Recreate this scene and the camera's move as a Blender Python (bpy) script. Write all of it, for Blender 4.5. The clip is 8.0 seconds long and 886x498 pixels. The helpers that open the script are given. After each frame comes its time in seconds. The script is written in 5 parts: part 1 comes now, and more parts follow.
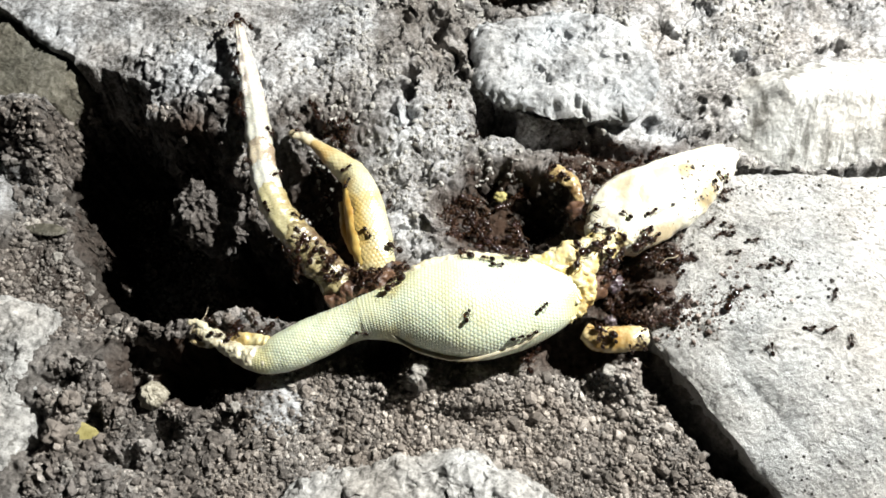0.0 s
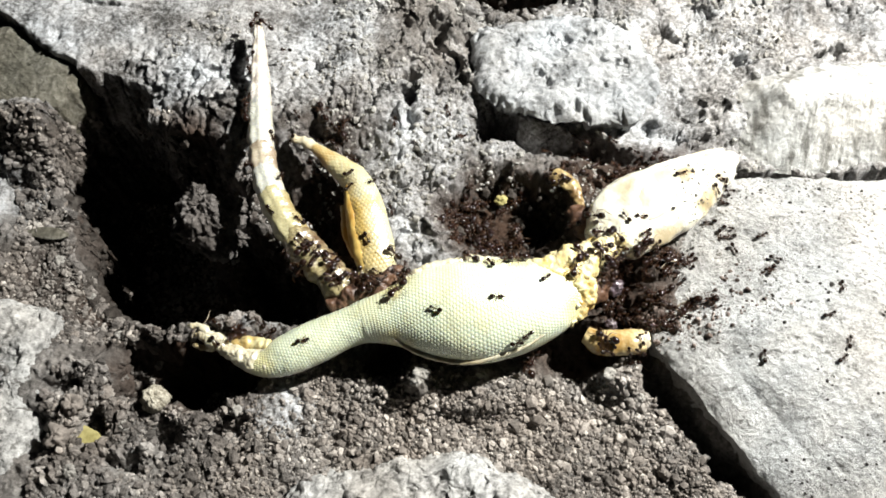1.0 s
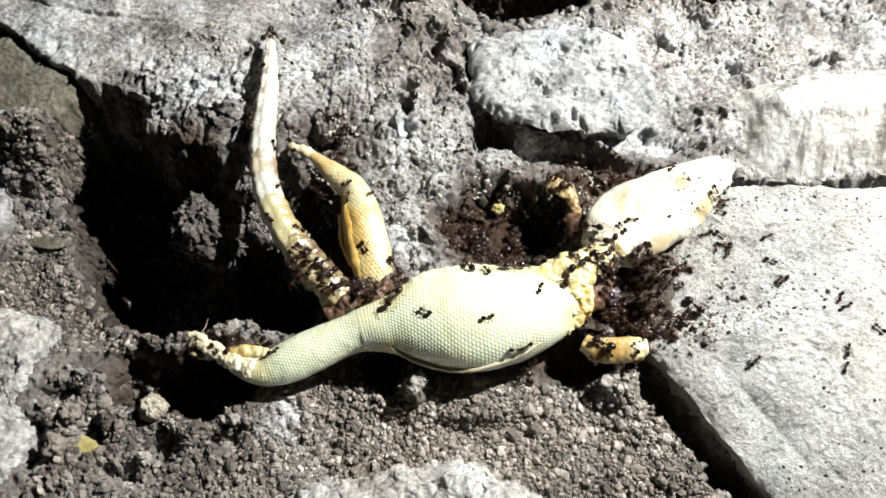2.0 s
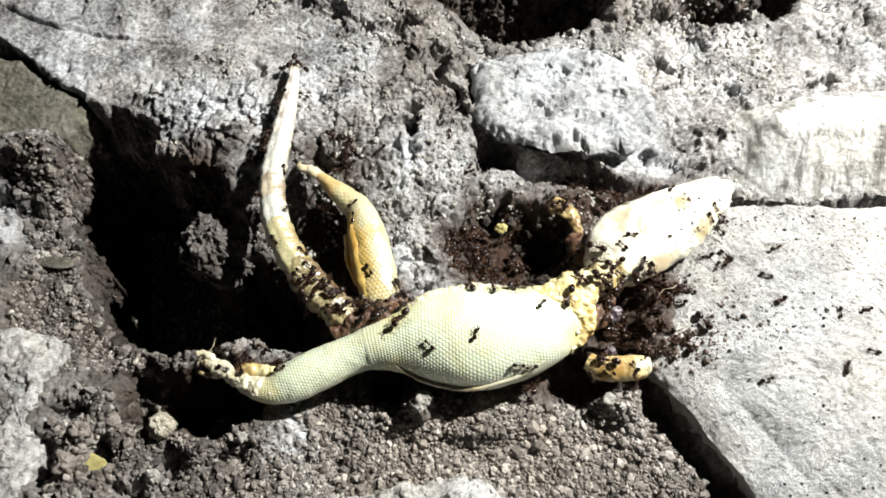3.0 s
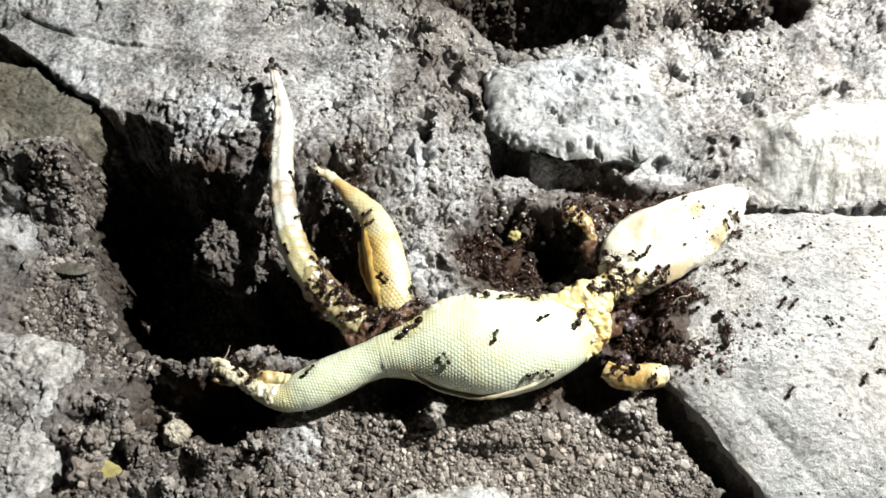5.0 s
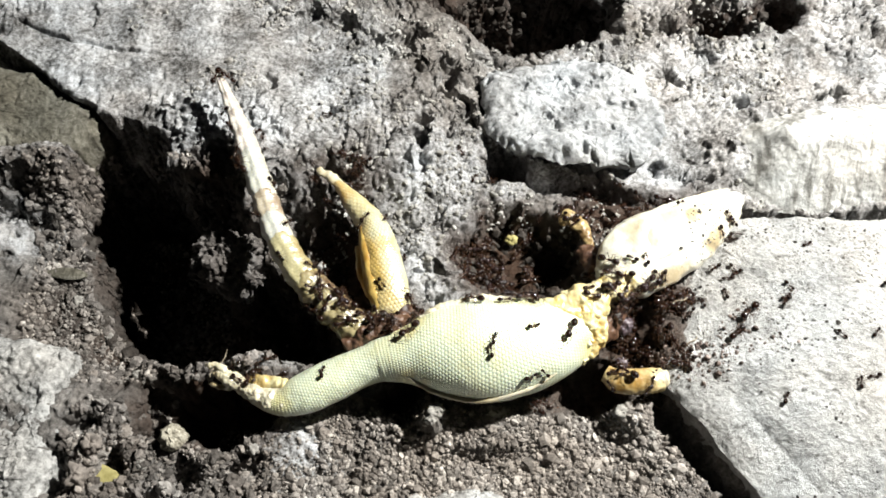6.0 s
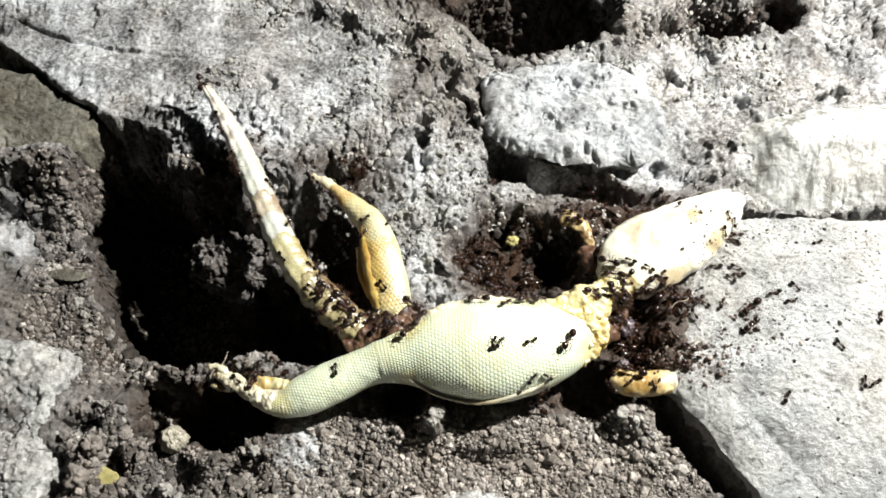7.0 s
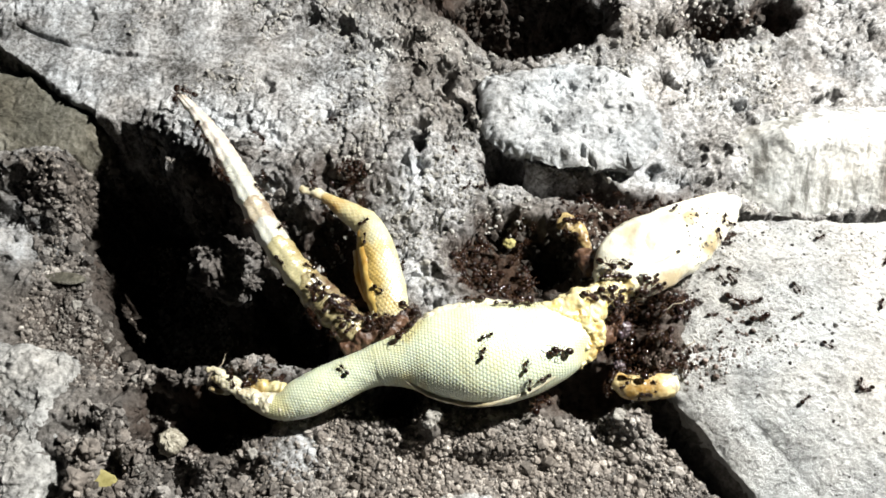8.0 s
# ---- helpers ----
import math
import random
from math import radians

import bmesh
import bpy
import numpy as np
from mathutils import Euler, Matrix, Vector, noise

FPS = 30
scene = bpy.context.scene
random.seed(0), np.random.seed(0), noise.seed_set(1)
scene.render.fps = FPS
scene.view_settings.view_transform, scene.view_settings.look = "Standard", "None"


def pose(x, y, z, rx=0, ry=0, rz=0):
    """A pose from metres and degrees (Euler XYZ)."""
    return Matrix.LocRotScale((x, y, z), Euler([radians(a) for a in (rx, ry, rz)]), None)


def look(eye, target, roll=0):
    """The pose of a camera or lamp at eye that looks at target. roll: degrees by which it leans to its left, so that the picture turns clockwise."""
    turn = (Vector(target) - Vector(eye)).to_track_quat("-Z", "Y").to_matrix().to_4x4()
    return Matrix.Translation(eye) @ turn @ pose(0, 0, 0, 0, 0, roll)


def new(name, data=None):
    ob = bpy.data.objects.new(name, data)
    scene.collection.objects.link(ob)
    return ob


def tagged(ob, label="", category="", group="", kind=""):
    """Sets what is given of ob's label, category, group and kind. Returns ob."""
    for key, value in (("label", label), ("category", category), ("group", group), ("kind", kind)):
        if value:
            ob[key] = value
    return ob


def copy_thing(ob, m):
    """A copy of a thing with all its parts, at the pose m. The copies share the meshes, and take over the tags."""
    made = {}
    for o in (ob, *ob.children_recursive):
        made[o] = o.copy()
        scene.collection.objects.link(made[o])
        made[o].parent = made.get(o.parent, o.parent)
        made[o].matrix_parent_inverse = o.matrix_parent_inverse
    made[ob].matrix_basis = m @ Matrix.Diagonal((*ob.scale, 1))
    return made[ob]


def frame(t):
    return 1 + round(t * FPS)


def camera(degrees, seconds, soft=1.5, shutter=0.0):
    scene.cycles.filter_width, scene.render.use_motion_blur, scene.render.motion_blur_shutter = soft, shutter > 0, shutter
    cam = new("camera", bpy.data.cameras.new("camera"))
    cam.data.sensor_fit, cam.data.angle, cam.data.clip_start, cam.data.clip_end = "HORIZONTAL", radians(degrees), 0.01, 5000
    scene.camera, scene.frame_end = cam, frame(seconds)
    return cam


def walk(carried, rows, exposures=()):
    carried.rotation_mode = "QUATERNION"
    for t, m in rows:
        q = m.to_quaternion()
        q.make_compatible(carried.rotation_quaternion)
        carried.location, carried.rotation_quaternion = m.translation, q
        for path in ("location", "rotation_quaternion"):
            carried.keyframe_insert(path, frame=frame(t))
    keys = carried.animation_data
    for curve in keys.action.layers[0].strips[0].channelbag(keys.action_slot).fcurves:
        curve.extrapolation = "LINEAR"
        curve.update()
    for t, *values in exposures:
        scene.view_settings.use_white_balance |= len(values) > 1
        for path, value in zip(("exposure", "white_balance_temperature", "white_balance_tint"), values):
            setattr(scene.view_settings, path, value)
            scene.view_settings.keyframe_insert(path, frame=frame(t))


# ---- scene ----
cam = camera(58.0, 8.0, soft=1.7)
PATH = [
    (0.0, pose(0.00000, -0.05480, 0.11235, 26.000, -0.000, -0.000)),
    (0.5, pose(0.00018, -0.05490, 0.11267, 26.171, -0.030, -0.062)),
    (1.0, pose(-0.00018, -0.05472, 0.11280, 26.131, 0.001, -0.028)),
    (1.5, pose(0.00026, -0.05485, 0.11269, 26.328, -0.008, -0.107)),
    (3.0, pose(-0.00060, -0.05519, 0.11517, 27.836, 0.025, -0.249)),
    (3.5, pose(-0.00093, -0.05539, 0.11569, 28.178, -0.012, -0.259)),
    (4.0, pose(-0.00163, -0.05510, 0.11555, 28.191, 0.092, -0.145)),
    (4.5, pose(-0.00232, -0.05450, 0.11539, 27.941, 0.242, -0.012)),
    (6.0, pose(-0.00219, -0.05491, 0.11559, 28.483, 0.070, -0.178)),
    (6.5, pose(-0.00232, -0.05481, 0.11527, 28.394, 0.083, -0.197)),
    (7.0, pose(-0.00242, -0.05469, 0.11549, 28.486, 0.062, -0.243)),
    (7.5, pose(-0.00234, -0.05456, 0.11562, 28.455, 0.080, -0.231)),
    (8.0, pose(-0.00205, -0.05464, 0.11596, 28.570, 0.060, -0.343)),
]
walk(cam, PATH)

# ---- light: one small bright torch beside the camera, in the dark ----
world = bpy.data.worlds.new("night")
scene.world = world
world.use_nodes = True
world.node_tree.nodes["Background"].inputs["Color"].default_value = (0.75, 0.85, 1.0, 1)
world.node_tree.nodes["Background"].inputs["Strength"].default_value = 0.001
scene.view_settings.exposure = 0.0

torch_data = bpy.data.lights.new("torch", "AREA")
torch_data.shape, torch_data.size = "DISK", 0.008
torch_data.energy = 1.96
torch_data.color = (1.0, 0.98, 0.925)
torch = new("torch", torch_data)
torch.matrix_world = look((0.158, 0.071, 0.195), (0.0, 0.0, 0.0))

MM = 0.001
rng = np.random.RandomState(7)


# ---- noise in plain arithmetic ----
def hashed(ix, iy, iz, seed):
    h = (ix * 374761393 + iy * 668265263 + iz * 2147483647 + seed * 974634777) & 0x7FFFFFFF
    h = ((h ^ (h >> 13)) * 1274126177) & 0x7FFFFFFF
    h = ((h ^ (h >> 16)) * 668265263) & 0x7FFFFFFF
    return ((h ^ (h >> 15)) & 0xFFFFF) / float(0xFFFFF)


def vnoise(x, y, z=0.0, seed=0):
    """Smooth value noise, -1 to 1."""
    x, y, z = np.broadcast_arrays(np.asarray(x, float), np.asarray(y, float), np.asarray(z, float))
    fx, fy, fz = np.floor(x), np.floor(y), np.floor(z)
    ix, iy, iz = fx.astype(np.int64), fy.astype(np.int64), fz.astype(np.int64)
    u, v, w = x - fx, y - fy, z - fz
    u, v, w = (a * a * a * (a * (a * 6 - 15) + 10) for a in (u, v, w))
    out, layers = 0.0, (0, 1) if w.any() else (0,)
    for dx in (0, 1):
        for dy in (0, 1):
            for dz in layers:
                k = (u if dx else 1 - u) * (v if dy else 1 - v) * (w if dz else 1 - w)
                out = out + k * hashed(ix + dx, iy + dy, iz + dz, seed)
    return out * 2 - 1


def fbm(x, y, z=0.0, size=1.0, octaves=4, seed=0, gain=0.5):
    """Layered noise whose largest lumps are about size across."""
    out, amp, total = 0.0, 1.0, 0.0
    for k in range(octaves):
        out = out + amp * vnoise(x / size + 17.3 * k, y / size + 5.1 * k, z / size, seed + k)
        total, amp, size = total + amp, amp * gain, size / 2
    return out / total


def cells(x, y, size, seed=0, gaps=False):
    """Distance to the nearest of scattered seeds (in cells) and that seed's random number; gaps: also how far the cell's edge is."""
    x, y = np.asarray(x, float) / size, np.asarray(y, float) / size
    ix, iy = np.floor(x).astype(np.int64), np.floor(y).astype(np.int64)
    best, next_best, who = np.full(x.shape, 9.0), np.full(x.shape, 9.0), np.zeros(x.shape)
    for dx in (-1, 0, 1):
        for dy in (-1, 0, 1):
            px = ix + dx + hashed(ix + dx, iy + dy, 0, seed)
            py = iy + dy + hashed(ix + dx, iy + dy, 1, seed)
            d = np.hypot(x - px, y - py)
            near = d < best
            next_best = np.where(near, best, np.minimum(next_best, d))
            best = np.where(near, d, best)
            who = np.where(near, hashed(ix + dx, iy + dy, 2, seed), who)
    return (best, who, next_best - best) if gaps else (best, who)


def step(a, b, x):
    t = np.clip((x - a) / (b - a), 0, 1)
    return t * t * (3 - 2 * t)


# ---- materials ----
def material(name, roughness=0.8, specular=0.3):
    m = bpy.data.materials.new(name)
    m.use_nodes = True
    b = m.node_tree.nodes["Principled BSDF"]
    b.inputs["Roughness"].default_value = roughness
    b.inputs["Specular IOR Level"].default_value = specular
    return m, m.node_tree.nodes, m.node_tree.links, b


def noise_node(nodes, links, coord, scale, detail=4, rough=0.6):
    n = nodes.new("ShaderNodeTexNoise")
    n.inputs["Scale"].default_value, n.inputs["Detail"].default_value, n.inputs["Roughness"].default_value = scale, detail, rough
    links.new(coord, n.inputs["Vector"])
    return n.outputs["Fac"]


def ramp_node(nodes, links, fac, stops):
    r = nodes.new("ShaderNodeValToRGB")
    while len(r.color_ramp.elements) < len(stops):
        r.color_ramp.elements.new(0.5)
    for e, (p, c) in zip(r.color_ramp.elements, stops):
        e.position, e.color = p, (*c, 1)
    links.new(fac, r.inputs["Fac"])
    return r.outputs["Color"]


def mix_node(nodes, links, fac, a, b, kind="MIX"):
    m = nodes.new("ShaderNodeMix")
    m.data_type, m.blend_type = "RGBA", kind
    for socket, value in ((m.inputs["Factor"], fac), (m.inputs["A"], a), (m.inputs["B"], b)):
        if isinstance(value, (int, float)):
            socket.default_value = value
        elif isinstance(value, tuple):
            socket.default_value = (*value, 1)
        else:
            links.new(value, socket)
    return m.outputs["Result"]


def attribute_node(nodes, name):
    a = nodes.new("ShaderNodeAttribute")
    a.attribute_name = name
    return a.outputs["Fac"]


def bump_node(nodes, links, b, height, distance, strength=1.0):
    n = nodes.new("ShaderNodeBump")
    n.inputs["Distance"].default_value, n.inputs["Strength"].default_value = distance, strength
    links.new(height, n.inputs["Height"])
    links.new(n.outputs["Normal"], b.inputs["Normal"])


def mineral(name, dark, mid, pale, crust=None, grain=1500, roughness=0.9, relief=0.00025, speck=0.5, spots=False, streak=False, pieces=False):
    """Stone or soil: three tones, mottled at two sizes; where the mesh has a crust attribute it turns paler."""
    m, nodes, links, b = material(name, roughness, 0.2)
    coord = nodes.new("ShaderNodeTexCoord").outputs["Object"]
    fine, wide = noise_node(nodes, links, coord, grain, 5, 0.7), noise_node(nodes, links, coord, 130, 5, 0.65)
    both = nodes.new("ShaderNodeMath")
    both.operation = "MULTIPLY_ADD"
    links.new(fine, both.inputs[0])
    both.inputs[1].default_value = speck
    half = nodes.new("ShaderNodeMath")
    half.operation = "MULTIPLY"
    links.new(wide, half.inputs[0])
    half.inputs[1].default_value = 1 - speck
    links.new(half.outputs[0], both.inputs[2])
    col = ramp_node(nodes, links, both.outputs[0], [(0.36, dark), (0.5, mid), (0.64, pale)])
    if crust:
        patch = nodes.new("ShaderNodeMath")
        patch.operation = "MULTIPLY_ADD"
        patch.use_clamp = True
        links.new(attribute_node(nodes, "crust"), patch.inputs[0])
        patch.inputs[1].default_value = 1.0
        shift = nodes.new("ShaderNodeMapRange")
        links.new(noise_node(nodes, links, coord, 420, 5, 0.7), shift.inputs["Value"])
        shift.inputs["From Min"].default_value, shift.inputs["From Max"].default_value = 0.35, 0.65
        shift.inputs["To Min"].default_value, shift.inputs["To Max"].default_value = -0.45, 0.2
        links.new(shift.outputs["Result"], patch.inputs[2])
        col = mix_node(nodes, links, patch.outputs[0], col, ramp_node(nodes, links, both.outputs[0], crust))
    if crust:
        # soaked soil, and hollows darkened in colour to stand for their shade
        col = mix_node(nodes, links, attribute_node(nodes, "stain_and_shade"), col, mix_node(nodes, links, fine, (0.012, 0.007, 0.005), (0.075, 0.045, 0.03)))
    if spots:
        dots = ramp_node(nodes, links, noise_node(nodes, links, coord, 900, 4, 0.7), [(0.57, (0, 0, 0)), (0.68, (0.8, 0.8, 0.8))])
        col = mix_node(nodes, links, dots, col, (0.10, 0.095, 0.085))
    if streak:
        squeeze = nodes.new("ShaderNodeMapping")
        squeeze.inputs["Scale"].default_value = (1.0, 0.25, 0.12)
        links.new(coord, squeeze.inputs["Vector"])
        lines = ramp_node(nodes, links, noise_node(nodes, links, squeeze.outputs["Vector"], 480, 3, 0.6), [(0.46, (1, 1, 1)), (0.62, (0.38, 0.37, 0.35))])
        # water marks run down the steep faces only
        turn = nodes.new("ShaderNodeSeparateXYZ")
        links.new(nodes.new("ShaderNodeNewGeometry").outputs["Normal"], turn.inputs["Vector"])
        face = nodes.new("ShaderNodeMapRange")
        links.new(turn.outputs["Z"], face.inputs["Value"])
        face.inputs["From Min"].default_value, face.inputs["From Max"].default_value = 0.96, 0.80
        face.inputs["To Max"].default_value = 0.95
        col = mix_node(nodes, links, face.outputs["Result"], col, lines, "MULTIPLY")
    tint = ramp_node(nodes, links, noise_node(nodes, links, coord, 60, 3), [(0.35, (1.0, 0.975, 0.94)), (0.65, (0.95, 0.98, 1.0))])
    col = mix_node(nodes, links, 1.0, col, tint, "MULTIPLY")
    if pieces:
        vary = nodes.new("ShaderNodeNewGeometry").outputs["Random Per Island"]
        col = mix_node(nodes, links, 1.0, col, ramp_node(nodes, links, vary, [(0.0, (0.45, 0.44, 0.43)), (0.55, (0.95, 0.92, 0.9)), (0.88, (1.3, 1.28, 1.26)), (1.0, (1.9, 1.9, 1.88))]), "MULTIPLY")
    links.new(col, b.inputs["Base Color"])
    bump_node(nodes, links, b, fine, relief)
    return m


SOIL = mineral("soil", (0.06, 0.055, 0.051), (0.17, 0.158, 0.148), (0.34, 0.32, 0.30),
               [(0.40, (0.075, 0.073, 0.07)), (0.49, (0.37, 0.372, 0.378)), (0.59, (0.68, 0.69, 0.71))], relief=0.0004, spots=True)
GRAIN = mineral("grit", (0.10, 0.09, 0.083), (0.26, 0.24, 0.222), (0.46, 0.435, 0.41), grain=900, pieces=True)
PALE_ROCK = mineral("pale_rock", (0.11, 0.108, 0.104), (0.40, 0.395, 0.385), (0.68, 0.675, 0.66), grain=1000, relief=0.0005, speck=0.6, spots=True)
WHITE_ROCK = mineral("white_rock", (0.12, 0.125, 0.13), (0.36, 0.372, 0.385), (0.62, 0.64, 0.665), grain=800, relief=0.0006, speck=0.5, spots=True)
GREY_ROCK = mineral("grey_rock", (0.22, 0.22, 0.215), (0.45, 0.45, 0.443), (0.64, 0.64, 0.63), grain=1500, relief=0.0006, speck=0.5, spots=True)
STREAK_ROCK = mineral("streaked_rock", (0.30, 0.30, 0.29), (0.52, 0.52, 0.505), (0.72, 0.72, 0.70), grain=1100, relief=0.0004, streak=True)
OLIVE_ROCK = mineral("olive_rock", (0.07, 0.066, 0.052), (0.145, 0.138, 0.112), (0.30, 0.29, 0.25), grain=1100, relief=0.0004, speck=0.45)


def skin(name, seam, scale, blotch, patchy=0.35, roughness=0.36, size=170):
    """Scaly lizard skin: seams between the scales are darker, and patches are thin and yellowish."""
    m, nodes, links, b = material(name, roughness, 0.5)
    coord = nodes.new("ShaderNodeTexCoord").outputs["Object"]
    col = mix_node(nodes, links, attribute_node(nodes, "seam"), scale, seam)
    wide = nodes.new("ShaderNodeMapRange")
    links.new(noise_node(nodes, links, coord, size, 4, 0.6), wide.inputs["Value"])
    wide.inputs["From Min"].default_value, wide.inputs["From Max"].default_value = 0.47, 0.63
    wide.inputs["To Max"].default_value = patchy
    worn = nodes.new("ShaderNodeMath")
    worn.operation = "MAXIMUM"
    links.new(wide.outputs["Result"], worn.inputs[0])
    links.new(attribute_node(nodes, "thin_patch"), worn.inputs[1])
    col = mix_node(nodes, links, worn.outputs["Value"], col, blotch)
    links.new(col, b.inputs["Base Color"])
    b.inputs["Coat Weight"].default_value, b.inputs["Coat Roughness"].default_value = 0.9, 0.3
    b.inputs["Coat IOR"].default_value = 1.75
    b.inputs["Subsurface Weight"].default_value = 0.12
    b.inputs["Subsurface Radius"].default_value = (1.0, 0.8, 0.4)
    b.inputs["Subsurface Scale"].default_value = 0.0006
    bump_node(nodes, links, b, noise_node(nodes, links, coord, 2500, 3), 0.00006)
    return m


BELLY_SKIN = skin("belly_skin", (0.15, 0.28, 0.19), (0.76, 0.82, 0.62), (0.66, 0.58, 0.24), 0.3)
HEAD_SKIN = skin("head_skin", (0.60, 0.57, 0.44), (0.77, 0.76, 0.64), (0.44, 0.34, 0.18), 0.45, 0.36, 240)
TAIL_SKIN = skin("tail_skin", (0.40, 0.42, 0.36), (0.63, 0.64, 0.57), (0.38, 0.33, 0.22), 0.5)
AMBER_SKIN = skin("amber_skin", (0.42, 0.32, 0.12), (0.62, 0.57, 0.34), (0.50, 0.28, 0.05), 0.8)
DRY_SKIN = skin("dry_skin", (0.42, 0.36, 0.22), (0.64, 0.60, 0.44), (0.40, 0.28, 0.10), 0.7, 0.6)


def plain(name, a, b2, scale, roughness=0.4, specular=0.5, relief=0.0001):
    m, nodes, links, b = material(name, roughness, specular)
    coord = nodes.new("ShaderNodeTexCoord").outputs["Object"]
    fac = noise_node(nodes, links, coord, scale, 4, 0.65)
    links.new(ramp_node(nodes, links, fac, [(0.35, a), (0.65, b2)]), b.inputs["Base Color"])
    if relief:
        bump_node(nodes, links, b, fac, relief)
    return m


FAT = plain("yellow_fat", (0.42, 0.25, 0.04), (0.78, 0.73, 0.42), 420, 0.35, 0.6, 0.0003)
PALE_FAT = plain("pale_fat", (0.58, 0.44, 0.14), (0.80, 0.77, 0.56), 300, 0.35, 0.6, 0.0003)
FLESH = plain("drying_flesh", (0.03, 0.012, 0.008), (0.15, 0.08, 0.045), 620, 0.5, 0.6, 0.0003)
ANT_DARK = plain("ant_shell", (0.006, 0.003, 0.002), (0.02, 0.008, 0.005), 1500, 0.16, 0.6, 0)
ANT_RED = plain("ant_red_shell", (0.014, 0.006, 0.004), (0.04, 0.016, 0.009), 1500, 0.2, 0.6, 0)
ANT_LEG = plain("ant_limb", (0.03, 0.014, 0.008), (0.10, 0.045, 0.02), 1500, 0.3, 0.5, 0)
SEED = plain("seed_husk", (0.16, 0.14, 0.10), (0.55, 0.52, 0.43), 900, 0.6, 0.3, 0.0002)
SEED_COAT = plain("yellow_petal", (0.45, 0.34, 0.10), (0.72, 0.62, 0.30), 500, 0.6, 0.3, 0.0002)
LEAF_BIT = plain("dry_leaf", (0.26, 0.23, 0.08), (0.48, 0.43, 0.19), 500, 0.7, 0.3, 0.0002)
FIBRE = plain("dry_fibre", (0.20, 0.16, 0.11), (0.45, 0.40, 0.30), 900, 0.7, 0.3, 0)


# ---- mesh helpers: all lengths in millimetres ----
def mesh_from(name, verts, quads, mat, attrs=(), smooth=True):
    verts, quads = np.asarray(verts, np.float32) * MM, np.asarray(quads, np.int32)
    me = bpy.data.meshes.new(name)
    me.vertices.add(len(verts))
    me.vertices.foreach_set("co", verts.ravel())
    n = quads.shape[1]
    me.loops.add(quads.size)
    me.loops.foreach_set("vertex_index", quads.ravel())
    me.polygons.add(len(quads))
    me.polygons.foreach_set("loop_start", np.arange(0, quads.size, n, dtype=np.int32))
    me.polygons.foreach_set("use_smooth", np.full(len(quads), smooth))
    for key, values in attrs:
        me.attributes.new(key, "FLOAT", "POINT").data.foreach_set("value", np.asarray(values, np.float32).ravel())
    me.update(calc_edges=True)
    me.validate()
    me.materials.append(mat)
    return me


def part(name, me, parent=None, label=""):
    ob = new(name, me)
    if parent:
        ob.parent = parent
    return tagged(ob, label)


def lattice(rows, cols, wrap):
    """Quads over a grid of rows x cols points; wrap joins the last column to the first."""
    i, j = np.meshgrid(np.arange(rows - 1), np.arange(cols if wrap else cols - 1), indexing="ij")
    k = (j + 1) % cols
    return np.stack([i * cols + j, i * cols + k, (i + 1) * cols + k, (i + 1) * cols + j], -1).reshape(-1, 4)


def smooth_path(points, n):
    """n samples of a curve through the given rows of numbers, evenly by length of the first three columns."""
    p = np.asarray(points, float)
    q = np.vstack([2 * p[0] - p[1], p, 2 * p[-1] - p[-2]])
    t = np.linspace(0, 1, 24, endpoint=False)[:, None]
    out = []
    for a, b, c, d in zip(q[:-3], q[1:-2], q[2:-1], q[3:]):
        out.append(0.5 * (2 * b + (c - a) * t + (2 * a - 5 * b + 4 * c - d) * t**2 + (3 * b - a - 3 * c + d) * t**3))
    out = np.vstack(out + [p[-1:]])
    s = np.r_[0, np.cumsum(np.linalg.norm(np.diff(out[:, :3], axis=0), axis=1))]
    u = np.linspace(0, s[-1], n)
    return np.stack([np.interp(u, s, col) for col in out.T], 1), s[-1]


